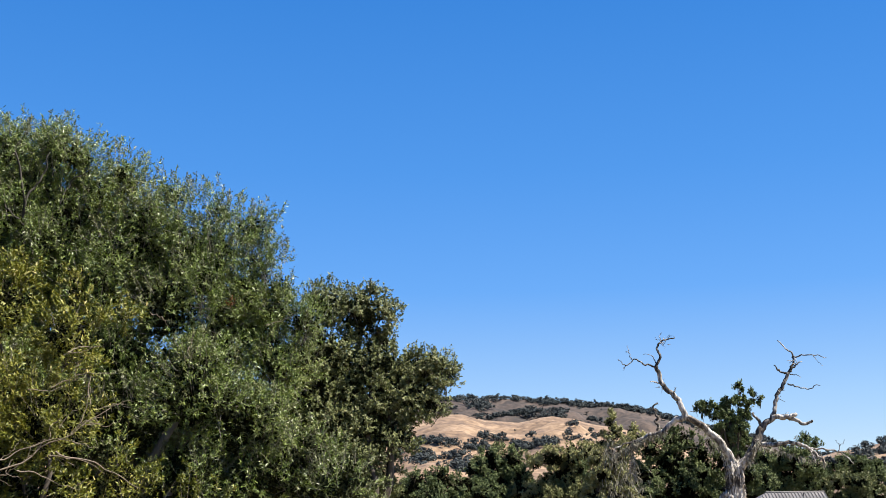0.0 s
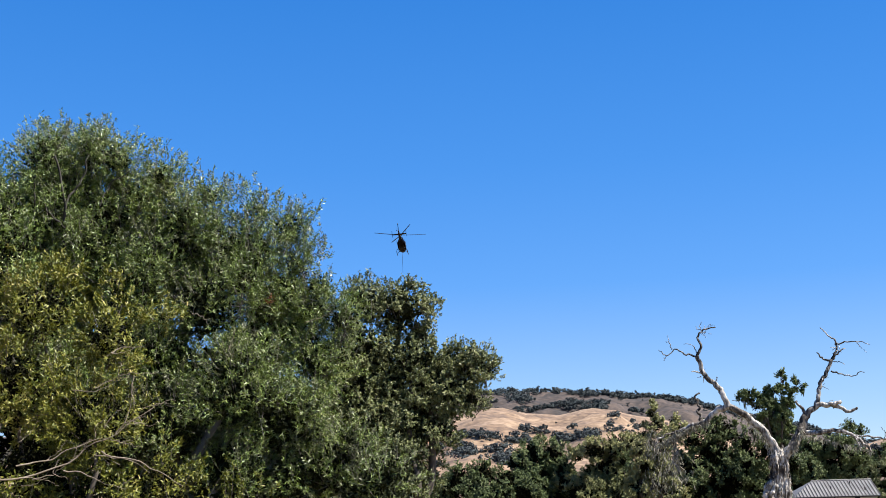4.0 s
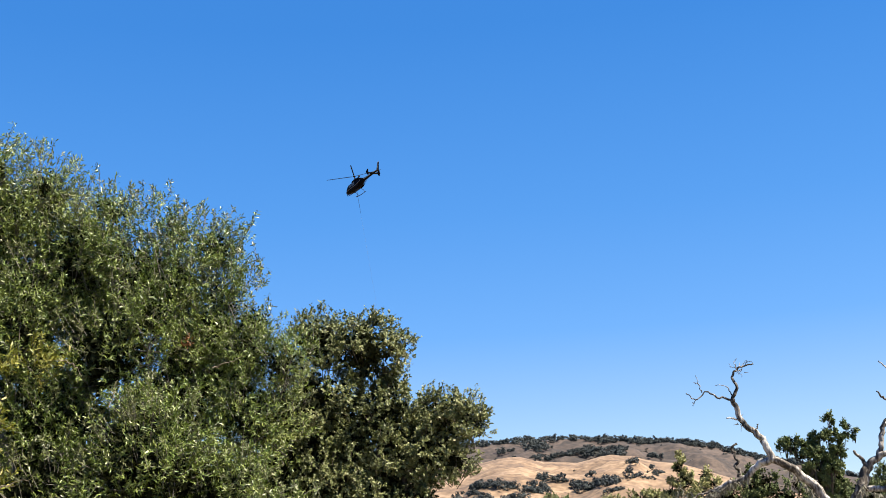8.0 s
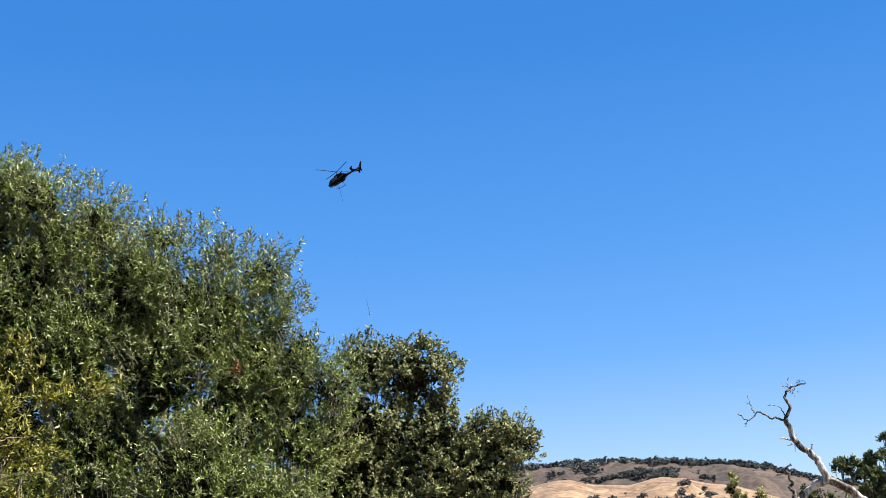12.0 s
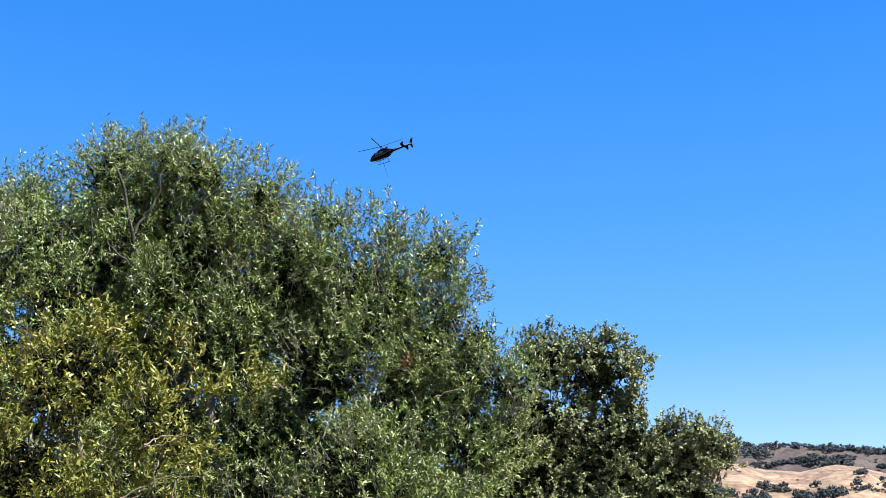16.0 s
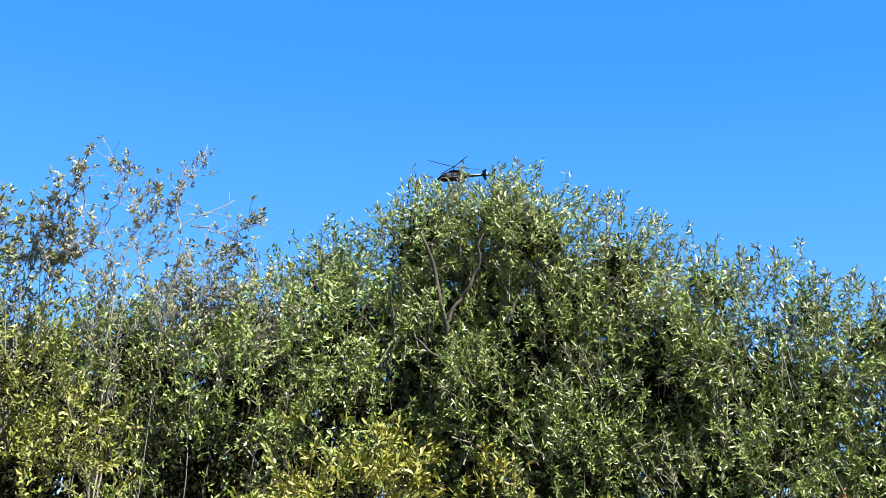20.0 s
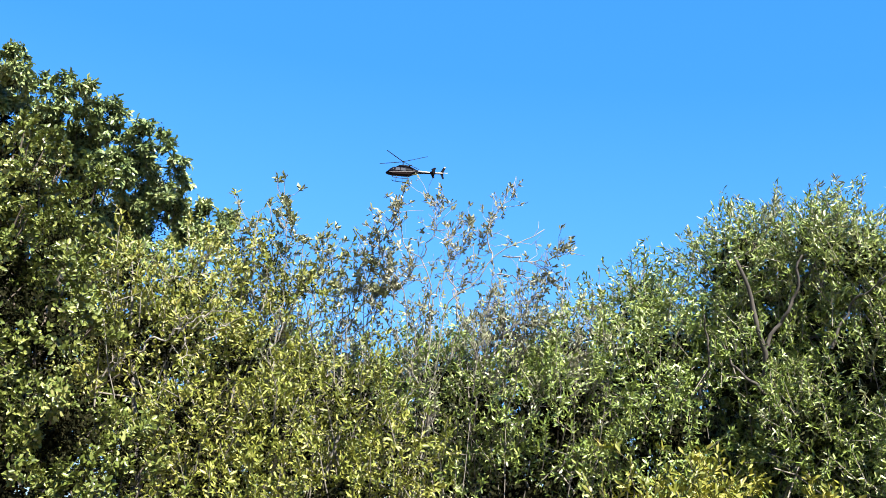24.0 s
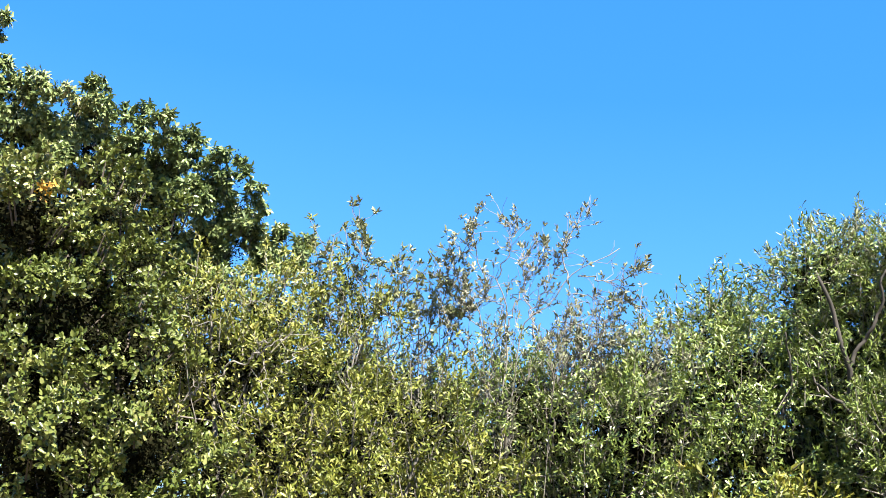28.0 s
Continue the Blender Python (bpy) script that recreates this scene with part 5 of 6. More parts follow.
shoots += [(0.009, (-7.50, 18.58, 1.83), (-7.28, 18.64, 1.80), (-7.11, 18.67, 1.83)),
           (0.007, (-5.88, 18.61, 3.95), (-5.92, 18.61, 3.78), (-5.90, 18.63, 3.66)),
           (0.010, (-7.24, 18.61, 2.13), (-6.92, 18.62, 2.22), (-6.81, 18.59, 2.31), (-6.64, 18.63, 2.44)),
           (0.007, (-4.99, 19.61, 4.90), (-4.76, 19.53, 4.80), (-4.70, 19.60, 4.68)),
           (0.008, (-4.36, 19.60, 4.24), (-4.29, 19.62, 4.42), (-4.23, 19.58, 4.59)),
           (0.007, (-3.02, 19.56, 4.66), (-2.82, 19.57, 4.73), (-2.64, 19.62, 4.79)),
           (0.007, (-7.42, 18.59, 2.04), (-7.26, 18.60, 2.06), (-7.02, 18.65, 2.17)),
           (0.006, (-6.58, 18.60, 2.49), (-6.52, 18.59, 2.63), (-6.31, 18.62, 2.74))]
branch_rng = np.random.default_rng(51)
bare_branch = thing("bare_branch", (-7.49, 17.78, 2.12), "bleached bare willow branch among green leaves", "branch")
for r, *line in shoots:
    tube_object("twig", bent(line, 16, 0.012, branch_rng) - np.array(bare_branch.location), r, r * 0.3, BARK_TAN, bare_branch, 6, 0.08, branch_rng)
rust_rng = np.random.default_rng(52)
for place, size, leaf, label in (((-4.28, 23.00, 5.67), 1.25, LEAF_RUST, "small rust-brown withered leaf tuft on the willow"), ((-11.32, 14.38, 7.89), 1.2, LEAF_ORANGE, "orange-yellow withered leaf tuft on the shrub")):
    count = 34
    v, f = leaves(rust_rng, rust_rng.normal(size=(count, 3)) * 0.04 * size, rust_rng.normal(size=(count, 3)), rust_rng.uniform(0.05, 0.08, count) * size, rust_rng.uniform(0.018, 0.028, count) * size)
    tuft_ob = mesh_object("withered_tuft", v, f, leaf)
    tuft_ob["kind"] = "stuff"
    tuft_ob.location = place
    tagged(tuft_ob, label, "leaves")
# added growth, no known plant: closes sky gaps behind the large willow
tree("filler_willow", (-8.04, 27.55, 0.00), [(-10.61, 26.74, 5.22, 1.87), (-8.32, 27.58, 4.97, 1.87), (-6.13, 28.21, 4.41, 1.73), (-10.13, 27.13, 3.13, 2.01), (-7.69, 27.94, 2.69, 2.01), (-5.35, 28.48, 2.63, 1.59), (-3.99, 28.66, 3.55, 1.17), (-11.04, 26.21, 7.29, 1.31), (-9.15, 26.97, 7.09, 1.45), (-8.60, 25.20, 7.90, 0.90), (-6.90, 25.60, 7.50, 0.90), (-5.40, 25.80, 6.90, 0.80), (-9.80, 24.90, 7.60, 0.90), (-6.00, 26.00, 1.20, 1.30), (-9.00, 25.00, 1.20, 1.30), (-3.50, 26.50, 1.20, 1.20), (-11.00, 24.00, 1.50, 1.30), (-7.50, 25.50, 2.60, 1.20), (-9.68, 25.83, 2.07, 0.74), (-8.11, 25.60, 2.15, 0.74), (-6.56, 25.34, 2.11, 0.73), (-5.05, 25.12, 2.08, 0.72), (-3.82, 24.93, 2.05, 0.66), (-2.93, 25.51, 2.04, 0.55), (-8.78, 25.26, 3.00, 0.67), (-7.05, 25.24, 3.08, 0.67), (-5.62, 25.43, 3.06, 0.61), (-4.15, 25.48, 3.03, 0.61), (-8.78, 23.50, 8.74, 0.51), (-9.06, 23.17, 8.61, 0.43), (-8.36, 23.66, 8.73, 0.46), (-8.71, 23.50, 8.08, 0.59), (-11.90, 24.27, 5.25, 1.09), (-12.20, 24.42, 4.15, 1.33), (-11.15, 24.63, 3.95, 1.23), (-12.98, 23.92, 4.69, 1.22)],
     LEAF_WILLOW, "added willow growth that blocks the sky behind the large willow", seed=61, sprays=70, per=16, leaf_len=0.14, leaf_wide=0.05, spray_len=0.7, trunk_r=0.2, limb_count=5, core=90, inner_len=0.5, hollow=0.3, tuft=3)

# added filler behind the thicket, with shade painted into its dark leaves
tree("filler_willow", (-14.20, 20.60, 0.00), [(-16.12, 18.48, 7.10, 0.94), (-15.16, 19.77, 6.87, 0.97), (-14.20, 21.01, 6.80, 0.89), (-12.89, 21.90, 6.96, 0.87), (-12.33, 23.49, 7.19, 0.90), (-16.44, 17.52, 6.33, 0.95), (-15.95, 19.50, 5.84, 1.18), (-14.73, 21.06, 5.81, 1.17), (-13.55, 22.61, 6.01, 1.18), (-12.43, 24.02, 6.19, 1.18), (-14.73, 20.04, 7.52, 0.47), (-15.19, 19.01, 7.75, 0.54), (-16.71, 18.92, 7.16, 0.39), (-17.22, 19.22, 6.61, 0.44), (-16.99, 19.43, 6.07, 0.44), (-16.77, 19.77, 5.73, 0.40), (-15.14, 18.83, 7.43, 0.45), (-14.20, 19.15, 7.26, 0.44), (-14.30, 20.28, 7.42, 0.46), (-13.12, 20.53, 7.38, 0.44), (-13.29, 21.85, 7.58, 0.47), (-12.77, 22.01, 7.49, 0.42), (-12.03, 22.44, 7.60, 0.38), (-11.89, 23.29, 7.75, 0.43), (-10.85, 24.17, 7.46, 0.45), (-15.25, 19.39, 6.62, 0.54), (-14.45, 20.14, 6.63, 0.53), (-13.97, 21.11, 6.70, 0.54), (-13.18, 22.06, 6.75, 0.54), (-12.13, 22.52, 6.79, 0.52), (-11.52, 23.38, 6.83, 0.52)],
     LEAF_DEEP, "added willow growth in shade-dark leaves, blocking the sky behind the thicket", seed=62, sprays=100, per=16, leaf_len=0.13, leaf_wide=0.05, spray_len=0.5, trunk_r=0.15, limb_count=5, core=110, inner_len=0.5, hollow=0.3, tuft=4)

# ---- dead oak ----
def dead_oak(base, turn):
    """Bare bleached oak: a short thick trunk, two great limbs, crooked branches. Places are across, deep and up from the foot."""
    rng = np.random.default_rng(21)
    top = thing("dead_oak", base, "bare dead oak with bleached crooked limbs", "tree")
    top.rotation_euler = (0, 0, turn)
    ACROSS, UP = (0.006742, 0.000616), (-0.000342, 0.006928, 1.539)

    def spot(x, y, deep):
        x, y = x - 655, 724 - y
        return np.stack([ACROSS[0] * x + ACROSS[1] * y, deep + 0 * x, UP[0] * x + UP[1] * y + UP[2]], -1)

    def limb(name, pts, r0, r1, deep=(0.0, 0.0), sides=12, rough=0.017, lumpy=0.17, power=0.8):
        n, r_top = len(pts), min(y for _, y in pts)
        line = [spot(x, y, deep[0] + (deep[1] - deep[0]) * i / max(1, n - 1)) for i, (x, y) in enumerate(pts)]
        # upper limbs: greyer bark, with their backlit shade put into its colour
        tube_object(name, bent(line, max(8, 6 * n), rough * 0.8, rng), r0 * 0.64, r1 * 0.70, DEADBARK if r_top < 310 else DEADWOOD, top, sides, lumpy * (1.25 if r0 > 0.09 else 1.0), rng, power)

    # trunk: deep flutes and torn ridges that run up it
    rows, sides = 76, 56
    line = bent([(-0.10, 0, -0.2), (-0.04, 0, 0.7), (0.0, 0.0, 1.55), (0.04, 0, 2.3), (0.02, 0, 2.80)], rows, 0.012, rng)
    up = np.linspace(0, 1, len(line))
    rad = np.interp(up, [0, 0.2, 0.5, 0.72, 0.92, 1.0], [0.50, 0.38, 0.27, 0.215, 0.225, 0.13])
    v = []
    for p, r in zip(line, rad):
        for k in range(sides):
            a = 2 * math.pi * k / sides
            c, d = math.cos(a), math.sin(a)
            deep = 0.22 * noise.noise((c * 2.1 + 5, d * 2.1, p[2] * 0.5)) + 0.55 * abs(noise.noise((c * 4.5, d * 4.5 + 3, p[2] * 0.9))) - 0.10 + 0.20 * noise.noise((c * 10, d * 10, p[2] * 2.6))
            v.append((p[0] + c * r * (0.94 + deep), p[1] + d * r * (0.94 + deep), p[2]))
    v.append(tuple(line[-1] - [0, 0, 0.12]))
    f = [(i * sides + k, i * sides + (k + 1) % sides, (i + 1) * sides + (k + 1) % sides, (i + 1) * sides + k) for i in range(len(line) - 1) for k in range(sides)]
    m = (len(line) - 1) * sides
    f += [(m + k, m + (k + 1) % sides, len(v) - 1) for k in range(sides)]
    me = bpy.data.meshes.new("trunk")
    me.from_pydata(v, [], f)
    me.materials.append(TORNWOOD)
    new("trunk", me).parent = top
    limb("burl", [(628, 676), (604, 692), (597, 712), (606, 752)], 0.15, 0.09, (-0.1, -0.15), 10, 0.03, 0.3)
    limb("burl", [(640, 690), (620, 712), (619, 742), (608, 762)], 0.10, 0.06, (-0.2, -0.25), 8, 0.03, 0.3)
    for x, y, tx, ty, r in ((640, 575, 632, 540, 0.06), (655, 570, 660, 530, 0.05), (668, 574, 676, 545, 0.05), (648, 566, 645, 545, 0.04), (660, 575, 690, 556, 0.04)):
        limb("splinter", [(x, y), ((x + tx) / 2 + 3, (y + ty) / 2), (tx, ty)], r, 0.012, (-0.12, -0.1), 6, 0.02, 0.3)
    limb("limb", [(648, 570), (575, 465), (500, 405), (440, 378)], 0.165, 0.12, (0, -0.3), 11)
    limb("limb", [(445, 380), (430, 345), (395, 295), (345, 250), (325, 205), (318, 178)], 0.125, 0.075, (-0.3, -0.5))
    limb("branch", [(318, 180), (326, 135), (318, 95), (340, 68), (388, 58)], 0.07, 0.02, (-0.5, -0.5))
    limb("branch", [(318, 182), (270, 170), (225, 150), (190, 178), (160, 155)], 0.045, 0.014, (-0.5, -0.8))
    limb("branch", [(190, 178), (180, 196)], 0.016, 0.008, (-0.7, -0.7), 5)
    limb("branch", [(214, 154), (205, 125), (196, 98)], 0.020, 0.008, (-0.7, -0.9), 5)
    limb("branch", [(205, 128), (188, 122)], 0.014, 0.006, (-0.8, -0.9), 5)
    limb("branch", [(316, 165), (298, 132), (255, 122)], 0.026, 0.010, (-0.5, -0.2), 6)
    limb("branch", [(330, 74), (322, 55), (330, 35)], 0.018, 0.007, (-0.5, -0.4), 5)
    limb("branch", [(336, 72), (310, 62), (304, 52)], 0.016, 0.006, (-0.5, -0.3), 5)
    limb("branch", [(350, 68), (345, 92), (352, 104)], 0.014, 0.006, (-0.5, -0.6), 5)
    limb("branch", [(360, 64), (372, 50), (390, 62)], 0.013, 0.006, (-0.5, -0.6), 5)
    limb("stub", [(345, 250), (318, 243), (295, 241)], 0.045, 0.022, (-0.4, -0.6), 7)
    limb("stub", [(392, 290), (396, 272), (402, 262)], 0.025, 0.010, (-0.4, -0.5), 6)
    limb("limb", [(448, 378), (400, 388), (360, 430), (290, 455), (225, 482)], 0.13, 0.075, (-0.3, 0.1), 10)
    limb("branch", [(230, 480), (185, 490), (150, 520), (140, 560)], 0.05, 0.012, (0.1, 0.0), 6)
    limb("branch", [(225, 482), (215, 520), (238, 560), (225, 600), (245, 620)], 0.05, 0.015, (0.1, -0.2), 6)
    limb("branch", [(262, 468), (240, 500), (205, 530)], 0.03, 0.010, (0.1, -0.2), 5)
    limb("stub", [(335, 440), (322, 408), (318, 372), (305, 340), (318, 316)], 0.085, 0.03, (0.0, 0.2), 9, 0.03, 0.25)
    limb("limb", [(668, 575), (715, 510), (735, 462), (752, 412)], 0.20, 0.15, (0, 0.25), 11)
    limb("stub", [(750, 415), (738, 380), (712, 350)], 0.085, 0.04, (0.25, 0.3), 8)
    limb("limb", [(752, 412), (795, 368), (850, 366), (892, 378), (915, 392), (950, 378)], 0.15, 0.05, (0.25, 0.0), 10)
    limb("stub", [(845, 366), (866, 362), (884, 354)], 0.085, 0.06, (0.05, 0.0), 9, 0.02, 0.25)
    limb("limb", [(795, 372), (805, 312), (815, 272), (845, 216), (856, 184)], 0.105, 0.075, (0.2, 0.4), 9)
    limb("branch", [(856, 186), (872, 146), (874, 112), (850, 84), (810, 48)], 0.06, 0.016, (0.4, 0.5), 7)
    limb("branch", [(874, 114), (930, 110), (965, 112), (1006, 122)], 0.035, 0.012, (0.45, 0.3), 6)
    limb("branch", [(955, 112), (972, 134), (992, 156)], 0.018, 0.007, (0.4, 0.3), 5)
    limb("branch", [(852, 188), (820, 176), (796, 154)], 0.055, 0.025, (0.4, 0.3), 7)
    limb("branch", [(862, 178), (885, 150), (910, 136)], 0.055, 0.02, (0.4, 0.5), 7)
    limb("branch", [(862, 188), (885, 190), (906, 202)], 0.025, 0.010, (0.4, 0.4), 5)
    limb("branch", [(852, 228), (900, 242), (945, 246), (962, 234), (982, 236)], 0.035, 0.012, (0.35, 0.2), 6)
    limb("limb", [(738, 478), (800, 474), (880, 468), (930, 485), (972, 515), (1002, 548)], 0.125, 0.045, (0.2, -0.2), 9)
    limb("branch", [(925, 480), (985, 490), (1055, 500), (1090, 525), (1110, 545)], 0.05, 0.014, (0, -0.2), 6)
    limb("branch", [(1050, 500), (1055, 470), (1040, 455)], 0.02, 0.007, (-0.1, 0), 5)
    limb("branch", [(1054, 474), (1072, 462), (1076, 450)], 0.014, 0.006, (-0.1, 0), 5)
    limb("branch", [(940, 490), (960, 530), (965, 548)], 0.035, 0.012, (-0.1, -0.3), 6)
    # splintered bark and hanging strips round the trunk
    for i in range(170):
        a, z = rng.uniform(0, 6.28), rng.uniform(0.9, 2.9)
        r = 0.315 - 0.055 * z
        p = np.array([math.cos(a) * r, math.sin(a) * r, z])
        q = p + [math.cos(a) * rng.uniform(0.03, 0.14), math.sin(a) * rng.uniform(0.02, 0.1), -rng.uniform(0.12, 0.5)]
        tube_object("bark_strip", bent([p, (p + q) / 2 + rng.normal(size=3) * 0.05, q], 5, 0.015, rng), rng.uniform(0.008, 0.024), 0.004, TORNWOOD if i % 3 else DEADBARK, top, 5)
    # short broken twigs along the limbs
    n = 90
    keys = np.array([(318, 178), (345, 250), (430, 350), (500, 405), (290, 455), (225, 482), (575, 465), (735, 462), (850, 366), (815, 272), (872, 146), (880, 468), (972, 515), (335, 70)], float)
    k = keys[rng.integers(0, len(keys), n)] + rng.normal(size=(n, 2)) * 9
    s = spot(k[:, 0], k[:, 1], rng.uniform(-0.3, 0.3, n))
    v, f = stems(s, s + unit(rng.normal(size=(n, 3)) + [0, 0, 0.3]) * rng.uniform(0.06, 0.22, (n, 1)), 0.012, 0.004)
    mesh_object("broken_twig_growth", v, f, DEADWOOD, top)["kind"] = "stuff"
    # strands of lichen under the limbs
    n = 1500
    ends = np.array([[(738, 478), (1000, 540)], [(360, 430), (225, 482)], [(648, 570), (500, 405)], [(735, 462), (700, 540)], [(230, 480), (225, 600)], [(230, 480), (150, 530)], [(300, 450), (200, 510)], [(225, 520), (245, 620)]], float)
    e = ends[rng.integers(0, len(ends), n)]
    w = np.clip(rng.integers(0, 7, (n, 1)) / 6 + rng.normal(size=(n, 1)) * 0.035, 0, 1)
    k = e[:, 0] + (e[:, 1] - e[:, 0]) * w
    s = spot(k[:, 0], k[:, 1] + 3, rng.uniform(-0.25, 0.25, n))
    v, f = leaves(rng, s, np.array([0, 0, -1]) + rng.normal(size=(n, 3)) * 0.5, rng.uniform(0.05, 0.24, n), rng.uniform(0.012, 0.035, n))
    tagged(mesh_object("lichen", v, f, LICHEN, top, "pale hanging lichen"), kind="stuff")
    return top


dead_oak((8.02, 33.04, 0), radians(-13.6))


# ---- hut behind the dead oak ----
def box(x0, x1, y0, y1, z0, z1, edge=0.0):
    bm = bmesh.new()
    bmesh.ops.create_cube(bm, size=1, matrix=Matrix.Translation(((x0 + x1) / 2, (y0 + y1) / 2, (z0 + z1) / 2)) @ Matrix.Diagonal((x1 - x0, y1 - y0, z1 - z0, 1)))
    if edge:
        bmesh.ops.bevel(bm, geom=bm.edges[:], offset=edge, segments=1, affect="EDGES")
    return bm


def hut(at, turn, long, deep, eave, ridge, inset):
    """A low hut, front to -y: the roof is hipped at the -x end and has a gable at the +x end."""
    top = thing("hut", at, "low pale hut with a grey seamed metal roof", "hut")
    top.rotation_euler = (0, 0, turn)
    a, b = long / 2, deep / 2
    w, h = b - 0.35, eave + (ridge - eave) * 0.35 / b - 0.05
    bm = bmesh.new()
    low = [bm.verts.new(p) for p in ((-a + 0.35, -w, 0), (a - 0.25, -w, 0), (a - 0.25, w, 0), (-a + 0.35, w, 0))]
    upp = [bm.verts.new((v.co.x, v.co.y, h)) for v in low]
    peak = bm.verts.new((a - 0.25, 0, ridge - 0.12))
    for k in range(4):
        f = [low[k], low[(k + 1) % 4], upp[(k + 1) % 4], upp[k]]
        bm.faces.new(f[:3] + [peak] + f[3:] if k == 1 else f)
    bm.faces.new(low[::-1])
    wall = part("wall", bm, BARN_WALL, top)
    for x in (a * 0.30, a * 0.70):
        win = part("window", box(x - 0.42, x + 0.42, -w - 0.05, -w + 0.02, eave - 1.25, eave - 0.45, 0.01), TRIM, wall, "white window frame")
        for q in (-0.2, 0.2):
            part("pane", box(x + q - 0.17, x + q + 0.17, -w - 0.065, -w - 0.03, eave - 1.18, eave - 0.52), PANE, win)
    part("door", box(-a * 0.20, -a * 0.20 + 0.9, -w - 0.05, -w + 0.02, 0.05, eave - 0.30, 0.01), TRIM, wall)
    part("wall_lamp", box(a * 0.42, a * 0.42 + 0.42, -w - 0.22, -w, eave - 0.36, eave - 0.12, 0.03), METAL_DARK, top)
    part("downpipe", box(-a * 0.06, -a * 0.06 + 0.09, -w - 0.10, -w, 0.0, eave - 0.05, 0.02), METAL_DARK, top)
    bm = bmesh.new()
    lo = [bm.verts.new(p) for p in ((-a, -b, eave), (a, -b, eave), (a, b, eave), (-a, b, eave))]
    un = [bm.verts.new((v.co.x, v.co.y, eave - 0.10)) for v in lo]
    r1, r2 = bm.verts.new((-a + inset, 0, ridge)), bm.verts.new((a, 0, ridge))
    u2, u1 = bm.verts.new((a, 0, ridge - 0.10)), bm.verts.new((-a + inset, 0, ridge - 0.10))
    for f in ((lo[0], lo[1], r2, r1), (lo[2], lo[3], r1, r2), (lo[3], lo[0], r1), (un[1], un[0], u1, u2), (un[3], un[2], u2, u1), (un[0], un[3], u1),
              (un[0], un[1], lo[1], lo[0]), (un[1], u2, r2, lo[1]), (u2, un[2], lo[2], r2), (un[2], un[3], lo[3], lo[2]), (un[3], un[0], lo[0], lo[3])):
        bm.faces.new(f)
    roof = part("roof", bm, ROOF_METAL, top)
    n = int(long / 0.29)
    for q in range(1, n + 1):
        x = -a + long * q / n - 0.02
        reach = min(1.0, (x + a) / inset)
        bm = bmesh.new()
        vs = []
        for p in (Vector((x, -b, eave + 0.01)), Vector((x, -b + b * reach, eave + (ridge - eave) * reach + 0.01))):
            vs += [bm.verts.new(p + Vector(o)) for o in ((-0.03, 0, 0), (-0.012, -0.03, 0.06), (0.012, -0.03, 0.06), (0.03, 0, 0))]
        for f in ((0, 1, 5, 4), (1, 2, 6, 5), (2, 3, 7, 6), (3, 0, 4, 7), (3, 2, 1, 0), (4, 5, 6, 7)):
            bm.faces.new([vs[k] for k in f])
        part("seam", bm, ROOF_METAL, roof)
    tube_object("ridge_cap", np.array([(-a + inset, 0, ridge + 0.03), (0, 0, ridge + 0.03), (a, 0, ridge + 0.03)]), 0.07, 0.07, ROOF_METAL, roof, 8)
    part("gutter", box(-a, a, -b - 0.12, -b - 0.01, eave - 0.12, eave - 0.01, 0.02), METAL_DARK, roof)
    for x, u in ((-a * 0.05, 0.45), (a * 0.45, 0.75), (a * 0.72, 0.35)):
        y, z = -b + b * u, eave + (ridge - eave) * u
        tube_object("roof_vent", np.array([(x, y, z - 0.1), (x, y, z + 0.1), (x, y, z + 0.24)]), 0.045, 0.045, METAL_DARK, roof, 8)
    return top


hut((30.45, 107.74, -1.14), -0.030, 7.45, 5.20, 2.35, 3.72, 2.2)


# ---- helicopter ----
def loft(rings, sides=20):
    """A closed skin over rings of (x, z, half width, half height), x along the body; lower half a little flatter."""
    bm, loops = bmesh.new(), []
    for x, z, w, h in rings:
        loops.append([bm.verts.new((x, math.cos(t) * w, z + math.sin(t) * h * (0.85 if math.sin(t) < 0 else 1.0)))
                      for t in (2 * math.pi * k / sides for k in range(sides))])
    for a, b in zip(loops, loops[1:]):
        for k in range(sides):
            bm.faces.new((a[k], a[(k + 1) % sides], b[(k + 1) % sides], b[k]))
    bm.faces.new(loops[0][::-1])
    bm.faces.new(loops[-1])
    return bm


def slab(corners, thick, across="y"):
    """A plate with the given outline, pairs in the plane that is square to the axis."""
    bm = bmesh.new()
    o = Vector((0, thick / 2, 0)) if across == "y" else Vector((0, 0, thick / 2))
    mk = (lambda p: Vector((p[0], 0, p[1]))) if across == "y" else (lambda p: Vector((p[0], p[1], 0)))
    a = [bm.verts.new(mk(p) - o) for p in corners]
    b = [bm.verts.new(mk(p) + o) for p in corners]
    bm.faces.new(a[::-1])
    bm.faces.new(b)
    for k in range(len(a)):
        bm.faces.new((a[k], a[(k + 1) % len(a)], b[(k + 1) % len(a)], b[k]))
    bmesh.ops.bevel(bm, geom=bm.edges[:], offset=thick * 0.3, segments=1, affect="EDGES")
    return bm


